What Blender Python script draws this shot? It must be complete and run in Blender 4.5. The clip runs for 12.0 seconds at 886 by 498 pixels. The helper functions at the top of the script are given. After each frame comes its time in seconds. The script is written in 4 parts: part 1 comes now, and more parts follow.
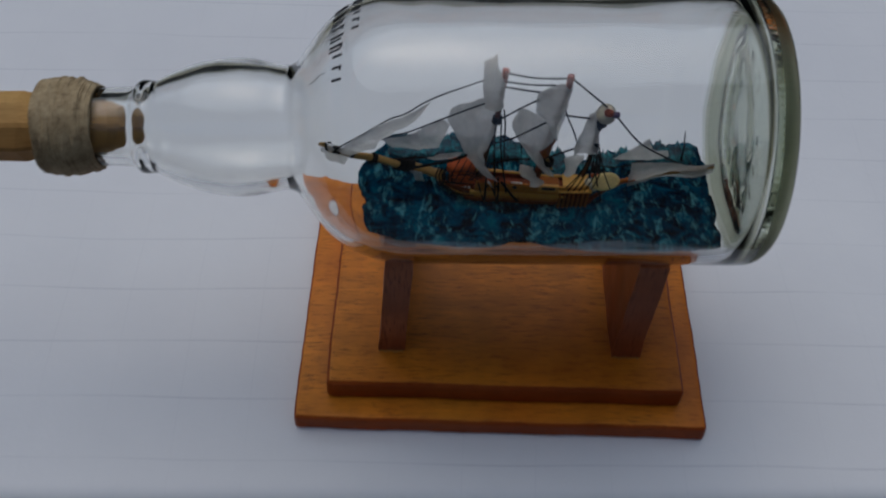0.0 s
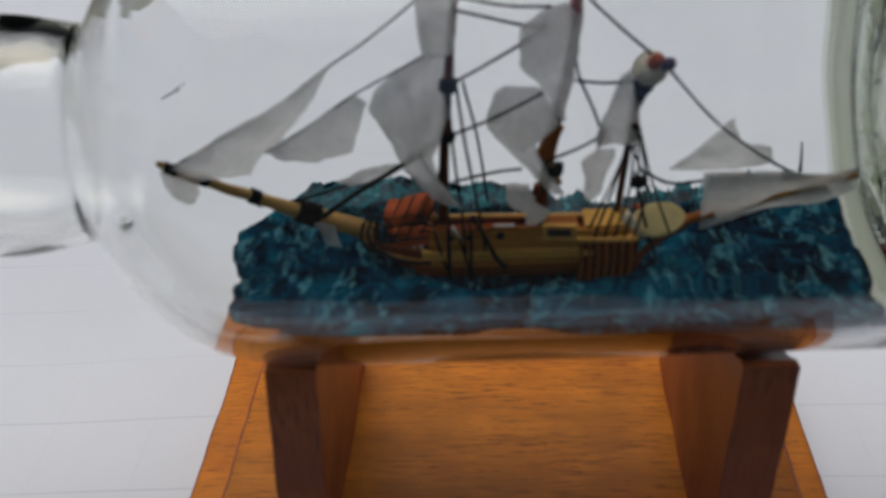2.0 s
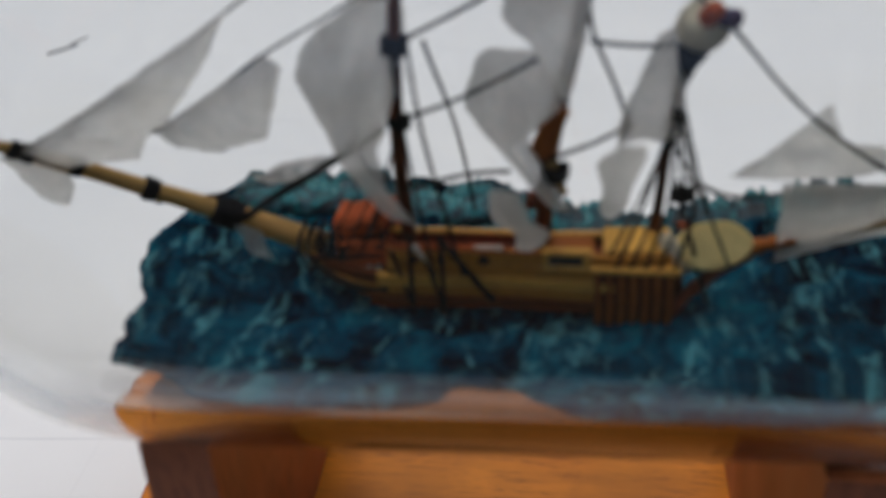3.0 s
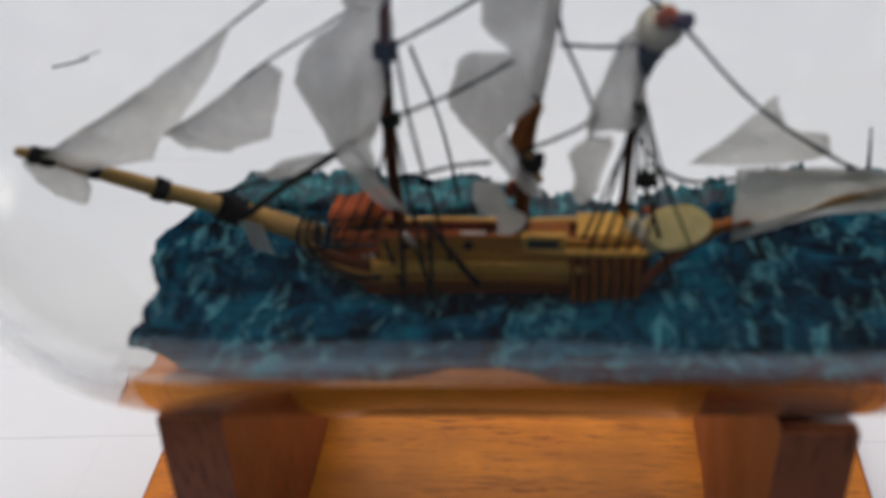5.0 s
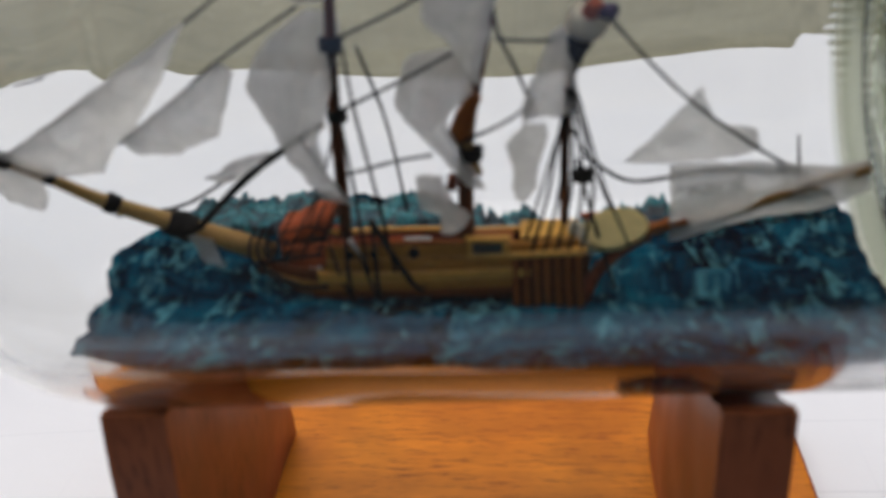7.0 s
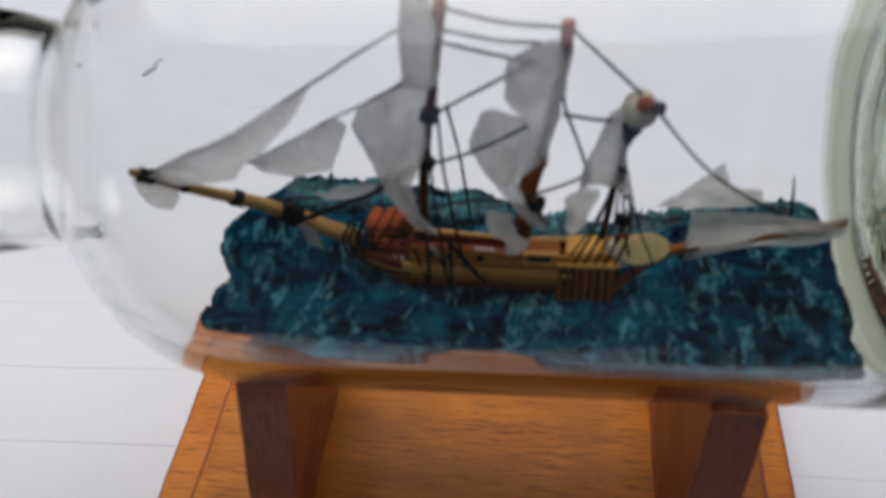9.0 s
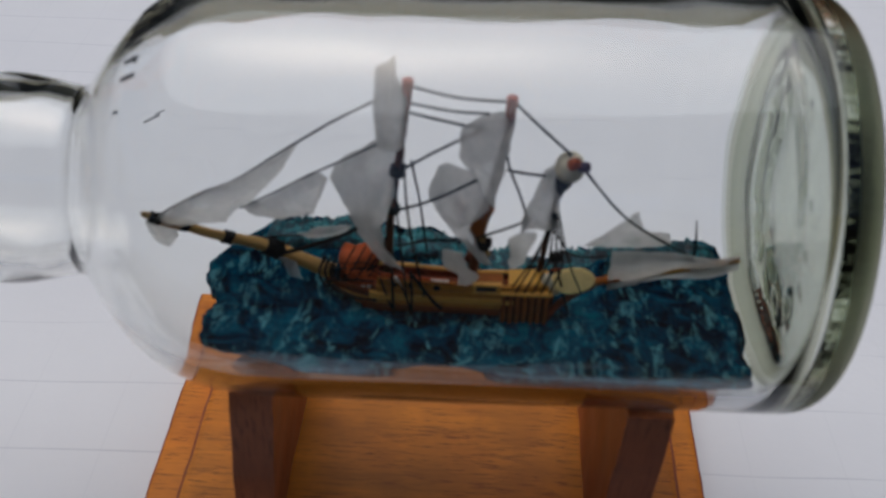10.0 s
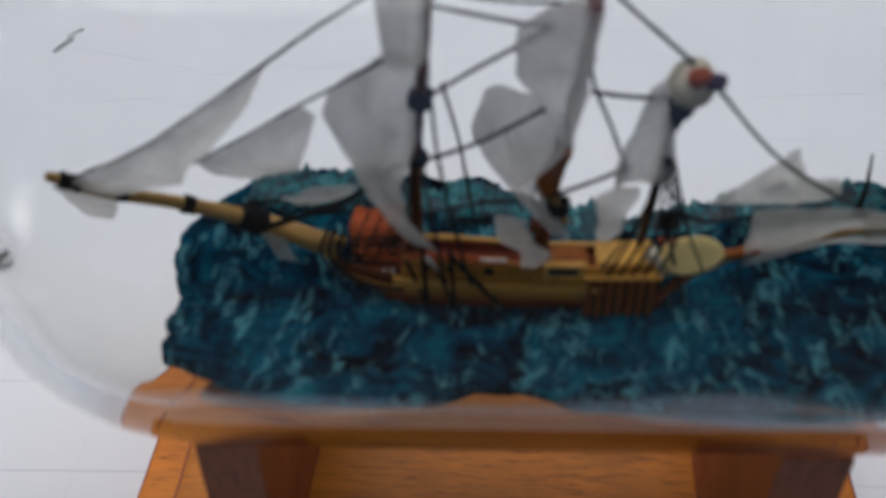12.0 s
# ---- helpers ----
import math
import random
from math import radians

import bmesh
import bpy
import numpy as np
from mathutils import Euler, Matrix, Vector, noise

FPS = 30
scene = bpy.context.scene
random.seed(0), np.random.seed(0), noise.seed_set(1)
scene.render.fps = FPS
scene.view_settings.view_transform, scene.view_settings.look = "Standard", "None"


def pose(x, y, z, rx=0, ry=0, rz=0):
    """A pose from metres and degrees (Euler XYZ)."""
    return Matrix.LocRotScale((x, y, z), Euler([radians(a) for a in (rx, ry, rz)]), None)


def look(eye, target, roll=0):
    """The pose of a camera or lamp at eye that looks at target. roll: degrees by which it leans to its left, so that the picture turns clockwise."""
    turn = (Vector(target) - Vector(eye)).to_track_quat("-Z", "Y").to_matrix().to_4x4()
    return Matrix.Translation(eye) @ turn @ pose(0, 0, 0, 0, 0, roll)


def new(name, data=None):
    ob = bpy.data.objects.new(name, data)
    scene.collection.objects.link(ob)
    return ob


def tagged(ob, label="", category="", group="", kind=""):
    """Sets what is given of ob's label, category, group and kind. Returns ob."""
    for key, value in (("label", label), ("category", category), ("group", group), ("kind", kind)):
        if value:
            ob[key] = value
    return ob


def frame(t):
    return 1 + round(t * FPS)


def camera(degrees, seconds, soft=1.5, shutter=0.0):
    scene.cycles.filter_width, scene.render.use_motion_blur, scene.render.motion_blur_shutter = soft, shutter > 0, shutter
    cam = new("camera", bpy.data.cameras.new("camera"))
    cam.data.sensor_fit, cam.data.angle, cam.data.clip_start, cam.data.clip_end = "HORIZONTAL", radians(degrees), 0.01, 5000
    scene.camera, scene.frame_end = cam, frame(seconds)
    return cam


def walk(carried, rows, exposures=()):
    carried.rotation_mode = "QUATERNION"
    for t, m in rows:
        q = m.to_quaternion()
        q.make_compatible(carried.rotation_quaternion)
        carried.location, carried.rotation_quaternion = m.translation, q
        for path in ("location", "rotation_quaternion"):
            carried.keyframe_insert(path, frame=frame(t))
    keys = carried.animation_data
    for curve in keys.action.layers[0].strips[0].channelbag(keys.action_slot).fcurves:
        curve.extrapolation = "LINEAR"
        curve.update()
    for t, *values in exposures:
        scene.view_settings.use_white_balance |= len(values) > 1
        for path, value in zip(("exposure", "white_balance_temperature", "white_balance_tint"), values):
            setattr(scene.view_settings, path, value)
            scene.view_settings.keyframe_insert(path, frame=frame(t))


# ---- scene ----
# ---- camera and its walk ----
cam = camera(45.43, 12.0, soft=1.8, shutter=0.4)
cam.data.dof.use_dof = True
cam.data.dof.focus_distance = 0.18
cam.data.dof.aperture_fstop = 69.0
PATH = [
    (0, (-0.00873, -0.07992, 0.13641), (-0.00889, -0.01550, 0.05992), 1.56),
    (0.5, (-0.00888, -0.06945, 0.11788), (-0.00896, 0.00107, 0.04698), 1.13),
    (1, (-0.00321, -0.06422, 0.09880), (-0.00669, 0.01354, 0.03601), -1.53),
    (1.5, (0.00204, -0.05832, 0.08740), (-0.00539, 0.02232, 0.02874), -3.66),
    (2, (0.00096, -0.04997, 0.07635), (-0.00526, 0.03424, 0.02277), -3.10),
    (2.5, (0.00063, -0.03491, 0.07285), (-0.00467, 0.04600, 0.01432), -2.47),
    (3, (0.00607, -0.02777, 0.06682), (-0.00810, 0.05336, 0.01010), -4.14),
    (5, (0.00633, -0.03313, 0.06860), (-0.00592, 0.04904, 0.01295), -4.59),
    (5.5, (0.00574, -0.03432, 0.06961), (-0.00328, 0.04811, 0.01372), -3.29),
    (6, (0.00668, -0.03539, 0.06705), (-0.00277, 0.04968, 0.01534), -3.55),
    (6.5, (0.00840, -0.03769, 0.06479), (-0.00171, 0.04952, 0.01692), -4.09),
    (8.3, (0.00533, -0.03848, 0.05658), (-0.00316, 0.05399, 0.01947), -2.72),
    (8.5, (0.00454, -0.03783, 0.06113), (-0.00237, 0.05095, 0.01562), -2.11),
    (9, (0.00395, -0.04271, 0.08441), (-0.00423, 0.03426, 0.02111), -0.84),
    (9.5, (0.00605, -0.05539, 0.09373), (-0.00269, 0.02327, 0.03261), -1.62),
    (10, (0.00287, -0.05298, 0.09458), (0.00054, 0.02528, 0.03236), 2.16),
    (10.5, (0.00180, -0.04322, 0.08755), (-0.00342, 0.03469, 0.02508), -0.01),
    (11, (0.00331, -0.03276, 0.08053), (-0.00397, 0.04272, 0.01534), -3.53),
    (11.5, (0.00204, -0.02865, 0.07683), (-0.00515, 0.04558, 0.01020), -2.80),
    (12, (0.00269, -0.02867, 0.07809), (-0.00543, 0.04474, 0.01067), -2.85),
]
EXPOSURES = [
    (0, -1.25, 6050, 8),
    (0.5, -1.15, 6100, 8),
    (1, -1.03, 6310, 8),
    (1.5, -0.85, 6410, 8),
    (2, -0.63, 6560, 8),
    (2.5, -0.51, 6660, 8),
    (3, -0.37, 6710, 8),
    (5, -0.23, 6770, 10),
    (6, -0.19, 6870, 10),
    (6.5, -0.15, 6820, 10),
    (8.3, -0.17, 6720, 10),
    (8.5, -0.21, 6620, 10),
    (9, -0.32, 6570, 10),
    (9.5, -0.60, 6500, 10),
    (10, -0.73, 6460, 10),
    (10.5, -0.80, 6400, 10),
    (11, -0.70, 6390, 10),
    (11.5, -0.62, 6380, 10),
    (12, -0.45, 6420, 10),
]
walk(cam, [(t, look(eye, target, roll)) for t, eye, target, roll in PATH], EXPOSURES)

# ---- world, sun ----
world = bpy.data.worlds.new("sky")
scene.world = world
world.use_nodes = True
wn, wl = world.node_tree.nodes, world.node_tree.links
sky = wn.new("ShaderNodeTexSky")
sky.sky_type = "NISHITA"
sky.sun_disc = False
sky.sun_elevation = radians(71)
sky.sun_rotation = radians(-25)
sky.air_density = 1.0
sky.dust_density = 4.0
wn["Background"].inputs["Strength"].default_value = 0.15
wl.new(sky.outputs[0], wn["Background"].inputs["Color"])
sun_data = bpy.data.lights.new("sun", "SUN")
sun_data.energy = 1.5
sun_data.angle = radians(70)
sun_data.color = (0.92, 0.97, 1.0)
sun = new("sun", sun_data)
sun.matrix_world = look((-0.25, 0.50, 1.6), (0, 0, 0))

# ---- materials ----


def mat(name):
    m = bpy.data.materials.new(name)
    m.use_nodes = True
    n, l = m.node_tree.nodes, m.node_tree.links
    return m, n, l, n["Principled BSDF"]


def ramp(n, stops):
    r = n.new("ShaderNodeValToRGB")
    e = r.color_ramp.elements
    while len(e) < len(stops):
        e.new(0.5)
    for k, (p, c) in enumerate(stops):
        e[k].position = p
        e[k].color = (*c, 1) if len(c) == 3 else c
    return r


def coords(n, l, scale=(1, 1, 1), turn=(0, 0, 0)):
    g = n.new("ShaderNodeTexCoord")
    mp = n.new("ShaderNodeMapping")
    mp.inputs["Scale"].default_value = scale
    mp.inputs["Rotation"].default_value = turn
    l.new(g.outputs["Object"], mp.inputs["Vector"])
    return mp.outputs[0]


def noise_tex(n, l, vec, scale, detail=4, rough=0.6, distortion=0.0):
    t = n.new("ShaderNodeTexNoise")
    t.inputs["Scale"].default_value = scale
    t.inputs["Detail"].default_value = detail
    t.inputs["Roughness"].default_value = rough
    t.inputs["Distortion"].default_value = distortion
    l.new(vec, t.inputs["Vector"])
    return t.outputs["Fac"]


def mix(n, l, fac, a, b, kind="MIX"):
    x = n.new("ShaderNodeMix")
    x.data_type = "RGBA"
    x.blend_type = kind
    for sock, v in ((x.inputs["Factor"], fac), (x.inputs["A"], a), (x.inputs["B"], b)):
        if isinstance(v, (int, float)):
            sock.default_value = v
        elif isinstance(v, tuple):
            sock.default_value = (*v, 1)
        else:
            l.new(v, sock)
    return x.outputs["Result"]


def bump(n, l, bsdf, height, strength, dist):
    b = n.new("ShaderNodeBump")
    b.inputs["Strength"].default_value = strength
    b.inputs["Distance"].default_value = dist
    l.new(height, b.inputs["Height"])
    l.new(b.outputs[0], bsdf.inputs["Normal"])


def wood(name, light, dark, stretch, gloss=0.42, pores=0.8, sheen=0.12):
    """Stained wood: long figure, short dark pores, stain blotches. stretch: scale per axis, low along the grain."""
    m, n, l, p = mat(name)
    v = coords(n, l, stretch)
    figure = ramp(n, [(0.3, (0, 0, 0)), (0.72, (1, 1, 1))])
    l.new(noise_tex(n, l, v, 420, 3, 0.55, 0.6), figure.inputs[0])
    c = mix(n, l, figure.outputs[0], light, tuple(0.74 * a + 0.26 * b for a, b in zip(light, dark)))
    pore = ramp(n, [(0.52, (0, 0, 0)), (0.65, (1, 1, 1))])
    l.new(noise_tex(n, l, v, 2600, 5, 0.7), pore.inputs[0])
    patch = ramp(n, [(0.34, (0.15, 0.15, 0.15)), (0.52, (1, 1, 1))])
    l.new(noise_tex(n, l, coords(n, l), 70, 2), patch.inputs[0])
    hard = n.new("ShaderNodeMath")
    hard.operation = "MULTIPLY"
    l.new(pore.outputs[0], hard.inputs[0])
    l.new(patch.outputs[0], hard.inputs[1])
    half = n.new("ShaderNodeMath")
    half.operation = "MULTIPLY"
    half.inputs[1].default_value = pores
    l.new(hard.outputs[0], half.inputs[0])
    c = mix(n, l, half.outputs[0], c, dark)
    broad = ramp(n, [(0.40, (0, 0, 0)), (0.64, (0.6, 0.6, 0.6))])
    l.new(noise_tex(n, l, coords(n, l), 42, 3, 0.5), broad.inputs[0])
    c = mix(n, l, broad.outputs[0], c, tuple(a * k for a, k in zip(light, (0.66, 0.46, 0.34))))
    stain = ramp(n, [(0.35, (0.78, 0.74, 0.7)), (0.65, (1.08, 1.05, 1.0))])
    l.new(noise_tex(n, l, coords(n, l), 130, 4), stain.inputs[0])
    c = mix(n, l, 1.0, c, stain.outputs[0], "MULTIPLY")
    l.new(c, p.inputs["Base Color"])
    p.inputs["Roughness"].default_value = gloss
    p.inputs["Specular IOR Level"].default_value = sheen
    bump(n, l, p, hard.outputs[0], -0.35, 0.0001)
    return m


def plain(name, colour, rough=0.6, vary=0.15, scale=900, relief=0.0):
    m, n, l, p = mat(name)
    r = ramp(n, [(0.3, tuple(c * (1 - vary) for c in colour)), (0.7, tuple(min(1, c * (1 + vary)) for c in colour))])
    f = noise_tex(n, l, coords(n, l), scale, 5)
    l.new(f, r.inputs[0])
    l.new(r.outputs[0], p.inputs["Base Color"])
    p.inputs["Roughness"].default_value = rough
    p.inputs["Specular IOR Level"].default_value = 0.2
    if relief:
        bump(n, l, p, f, relief, 0.0002)
    return m


WOOD_X = wood("stained_wood_long", (0.78, 0.272, 0.020), (0.12, 0.024, 0.004), (0.13, 1.4, 1.4), 0.42, 0.85, 0.22)
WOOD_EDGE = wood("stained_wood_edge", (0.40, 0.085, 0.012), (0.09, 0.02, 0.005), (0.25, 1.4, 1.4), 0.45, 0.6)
# worn arris, with the varnish's edge highlight put into the lighter colour
WOOD_WORN_GLINT = wood("worn_glinting_arris", (0.90, 0.42, 0.07), (0.30, 0.09, 0.015), (0.10, 1.4, 1.4), 0.3, 0.4)
WOOD_LEG = wood("dark_red_wood", (0.47, 0.14, 0.056), (0.07, 0.018, 0.010), (1.3, 1.3, 0.10), 0.38, 0.9, 0.3)
WOOD_STICK = wood("pale_stick_wood", (0.60, 0.38, 0.14), (0.2, 0.08, 0.02), (0.15, 1.5, 1.5), 0.6, 0.4)
WOOD_SPAR = wood("bamboo_spar", (0.52, 0.33, 0.12), (0.28, 0.14, 0.04), (0.15, 1.5, 1.5), 0.5, 0.4)
WOOD_HULL = wood("varnished_hull", (0.74, 0.33, 0.05), (0.09, 0.027, 0.007), (0.8, 1.6, 2.2), 0.3, 0.9, 0.3)
WOOD_MAST = wood("red_brown_mast", (0.17, 0.045, 0.014), (0.08, 0.02, 0.01), (1.5, 1.5, 0.2), 0.5, 0.4)
WOOD_RUST = wood("rust_brown_peg", (0.42, 0.13, 0.025), (0.12, 0.03, 0.01), (1.5, 1.5, 0.2), 0.5, 0.5)
WOOD_GOLD = wood("golden_varnished_pine", (0.90, 0.50, 0.10), (0.28, 0.10, 0.02), (0.5, 1.5, 1.5), 0.3, 0.5, 0.4)
SLATE = plain("grey_pane", (0.07, 0.07, 0.065), 0.3, 0.3, 900)
BLOCK = plain("pale_yellow_wood", (0.84, 0.66, 0.29), 0.55, 0.12, 700)
RED = plain("red_paint", (0.40, 0.075, 0.020), 0.7, 0.45, 500)
DEEP_RED = plain("dull_red_paint", (0.19, 0.040, 0.018), 0.8, 0.5, 1200)
DARK_BROWN = plain("plain_dark_brown", (0.03, 0.018, 0.012), 0.5, 0.4, 900)
TIP_RED = plain("brick_red_tip", (0.42, 0.10, 0.075), 0.6, 0.2, 1500)
CREAM = plain("cream_bead", (0.78, 0.70, 0.52), 0.5, 0.1, 1500)
PURPLE = plain("purple_tag", (0.10, 0.06, 0.11), 0.6, 0.2, 1500)
ROPE = plain("black_thread", (0.012, 0.011, 0.013), 0.85, 0.4, 4000, 0.6)
INK = plain("black_print", (0.015, 0.015, 0.017), 0.5, 0.2, 3000)
FADED = plain("faded_print", (0.24, 0.24, 0.25), 0.6, 0.3, 3000)
WHITE_TRIM = plain("white_trim", (0.6, 0.58, 0.52), 0.6, 0.15, 2000)


def sail_material():
    m, n, l, p = mat("translucent_paper")
    v = coords(n, l)
    r = ramp(n, [(0.3, (0.74, 0.73, 0.71)), (0.7, (0.86, 0.85, 0.83))])
    f = noise_tex(n, l, v, 220, 5)
    l.new(f, r.inputs[0])
    l.new(r.outputs[0], p.inputs["Base Color"])
    p.inputs["Roughness"].default_value = 0.6
    t = n.new("ShaderNodeBsdfTranslucent")
    t.inputs["Color"].default_value = (0.86, 0.85, 0.83, 1)
    s = n.new("ShaderNodeMixShader")
    s.inputs[0].default_value = 0.85
    l.new(p.outputs[0], s.inputs[1])
    l.new(t.outputs[0], s.inputs[2])
    thin = n.new("ShaderNodeBsdfTransparent")
    fibre = ramp(n, [(0.35, (0.26, 0.26, 0.26)), (0.68, (0.55, 0.55, 0.55))])
    l.new(noise_tex(n, l, v, 330, 6, 0.7), fibre.inputs[0])
    s2 = n.new("ShaderNodeMixShader")
    l.new(fibre.outputs[0], s2.inputs[0])
    l.new(s.outputs[0], s2.inputs[1])
    l.new(thin.outputs[0], s2.inputs[2])
    l.new(s2.outputs[0], n["Material Output"].inputs["Surface"])
    bump(n, l, p, noise_tex(n, l, v, 500, 4), 0.5, 0.0005)
    return m


SAIL = sail_material()


def sea_material():
    m, n, l, p = mat("painted_sea_putty")
    v = coords(n, l)
    r = ramp(n, [(0.40, (0.0003, 0.004, 0.014)), (0.50, (0.0007, 0.035, 0.078)), (0.60, (0.001, 0.09, 0.155)), (0.74, (0.005, 0.21, 0.27))])
    f = noise_tex(n, l, v, 300, 7, 0.70, 0.9)
    l.new(f, r.inputs[0])
    dab = ramp(n, [(0.525, (0, 0, 0)), (0.64, (1, 1, 1))])
    l.new(noise_tex(n, l, coords(n, l, (2.1, 0.85, 0.6), (0, 0, 0.25)), 480, 6, 0.68, 0.5), dab.inputs[0])
    half = n.new("ShaderNodeMath")
    half.operation = "MULTIPLY"
    half.inputs[1].default_value = 0.52
    l.new(dab.outputs[0], half.inputs[0])
    c = mix(n, l, half.outputs[0], r.outputs[0], (0.16, 0.50, 0.56))
    l.new(c, p.inputs["Base Color"])
    p.inputs["Roughness"].default_value = 0.75
    p.inputs["Specular IOR Level"].default_value = 0.0
    bump(n, l, p, f, 0.9, 0.0006)
    return m


SEA = sea_material()


def crest_material():
    # teal raised to hold the backlight through thin putty; white is foam
    m, n, l, p = mat("backlit_teal_crest")
    v = coords(n, l)
    r = ramp(n, [(0.38, (0.0006, 0.012, 0.026)), (0.48, (0.001, 0.075, 0.11)), (0.60, (0.006, 0.26, 0.30)), (0.74, (0.45, 0.70, 0.70))])
    f = noise_tex(n, l, v, 700, 6, 0.70, 0.7)
    l.new(f, r.inputs[0])
    l.new(r.outputs[0], p.inputs["Base Color"])
    p.inputs["Roughness"].default_value = 0.4
    bump(n, l, p, f, 0.8, 0.0004)
    return m


CREST = crest_material()


def glass_material(name, tint, rough=0.0):
    m, n, l, p = mat(name)
    g = n.new("ShaderNodeBsdfGlass")
    g.inputs["Color"].default_value = (*tint, 1)
    g.inputs["Roughness"].default_value = rough
    g.inputs["IOR"].default_value = 1.45
    l.new(g.outputs[0], n["Material Output"].inputs["Surface"])
    return m


GLASS = glass_material("clear_bottle_glass", (0.993, 0.997, 0.991))
# green of thick glass, with dim refracted surroundings put into the tint
GLASS_BASE = glass_material("greenish_base_glass_dimmed", (0.81, 0.835, 0.775))
GLASS_KNURL = glass_material("knurled_glass_dimmed", (0.58, 0.595, 0.49), 0.30)


def twine_material():
    m, n, l, p = mat("waxed_twine")
    v = coords(n, l)
    r = ramp(n, [(0.32, (0.15, 0.10, 0.05)), (0.46, (0.36, 0.265, 0.14)), (0.68, (0.56, 0.44, 0.26))])
    f = noise_tex(n, l, v, 420, 8, 0.75)
    l.new(f, r.inputs[0])
    l.new(r.outputs[0], p.inputs["Base Color"])
    p.inputs["Roughness"].default_value = 0.75
    bump(n, l, p, noise_tex(n, l, v, 2500, 3), 0.5, 0.0002)
    return m


TWINE = twine_material()


def paper_material():
    """White paper with a faint printed grid: long lines darker, cross lines almost gone."""
    m, n, l, p = mat("white_squared_paper")
    v = coords(n, l, (1, 1, 1), (0, 0, radians(-1.1)))
    wob = n.new("ShaderNodeTexNoise")
    wob.inputs["Scale"].default_value = 14
    wob.inputs["Detail"].default_value = 2
    l.new(v, wob.inputs["Vector"])
    sep = n.new("ShaderNodeSeparateXYZ")
    l.new(v, sep.inputs[0])

    def line(axis, pitch, offset, wobble, width):
        a = n.new("ShaderNodeMath")
        a.operation = "MULTIPLY_ADD"
        a.inputs[1].default_value = wobble
        l.new(wob.outputs["Fac"], a.inputs[0])
        l.new(sep.outputs[axis], a.inputs[2])
        b = n.new("ShaderNodeMath")
        b.operation = "MULTIPLY_ADD"
        b.inputs[1].default_value = 1 / pitch
        b.inputs[2].default_value = offset
        l.new(a.outputs[0], b.inputs[0])
        c = n.new("ShaderNodeMath")
        c.operation = "PINGPONG"
        c.inputs[1].default_value = 0.5
        l.new(b.outputs[0], c.inputs[0])
        d = ramp(n, [(0.0, (1, 1, 1)), (width, (0, 0, 0))])
        l.new(c.outputs[0], d.inputs[0])
        return d.outputs[0]

    along = line("Y", 0.0106, 0.30, 0.004, 0.013)
    across = line("X", 0.0106, 0.3, 0.004, 0.014)
    fade = ramp(n, [(0.38, (0.12, 0.12, 0.12)), (0.62, (1, 1, 1))])
    l.new(noise_tex(n, l, v, 25, 3), fade.inputs[0])
    tone = ramp(n, [(0.3, (0.74, 0.745, 0.76)), (0.7, (0.81, 0.81, 0.815))])
    l.new(noise_tex(n, l, v, 18, 5), tone.inputs[0])
    f1 = mix(n, l, 1.0, along, fade.outputs[0], "MULTIPLY")
    c = mix(n, l, mix(n, l, 1.0, f1, (0.52, 0.52, 0.52), "MULTIPLY"), tone.outputs[0], (0.34, 0.35, 0.40))
    f2 = mix(n, l, 1.0, across, fade.outputs[0], "MULTIPLY")
    c = mix(n, l, mix(n, l, 1.0, f2, (0.10, 0.10, 0.10), "MULTIPLY"), c, (0.45, 0.46, 0.50))
    l.new(c, p.inputs["Base Color"])
    p.inputs["Roughness"].default_value = 0.85
    bump(n, l, p, noise_tex(n, l, v, 60, 5), 0.25, 0.001)
    return m


PAPER = paper_material()
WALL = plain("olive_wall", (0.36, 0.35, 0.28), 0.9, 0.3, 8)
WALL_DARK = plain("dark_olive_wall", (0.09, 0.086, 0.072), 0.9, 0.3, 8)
FLOOR = plain("dark_brown_floor", (0.075, 0.068, 0.056), 0.8, 0.3, 25, 0.3)
GROUND = plain("olive_table_paint", (0.27, 0.255, 0.18), 0.8, 0.2, 25, 0.3)

# ---- building helpers; lengths below are in centimetres ----
CM = 0.01


def thing(name, at, label, category, kind="", group=""):
    ob = new(name)
    ob.empty_display_size = 0.01
    ob.location = Vector(at) * CM
    return tagged(ob, label, category, group, kind)


def part(name, bm, material, parent=None, label="", smooth=True):
    """Links a bmesh given in centimetres of the world as one mesh object under parent."""
    base = Vector((0, 0, 0))
    up = parent
    while up:
        base += up.location
        up = up.parent
    for v in bm.verts:
        v.co = v.co * CM - base
    bmesh.ops.recalc_face_normals(bm, faces=bm.faces)
    me = bpy.data.meshes.new(name)
    bm.to_mesh(me)
    bm.free()
    for f in me.polygons:
        f.use_smooth = smooth
    me.materials.append(material)
    ob = new(name, me)
    ob.parent = parent
    if label:
        tagged(ob, label)
    return ob


def box(lo, hi, bevel=0.0, seg=2):
    bm = bmesh.new()
    bmesh.ops.create_cube(bm, size=1)
    for v in bm.verts:
        v.co = Vector([(a + b) / 2 + c * (b - a) for a, b, c in zip(lo, hi, v.co)])
    if bevel:
        bmesh.ops.bevel(bm, geom=list(bm.edges), offset=bevel, segments=seg, affect="EDGES", profile=0.6)
    return bm


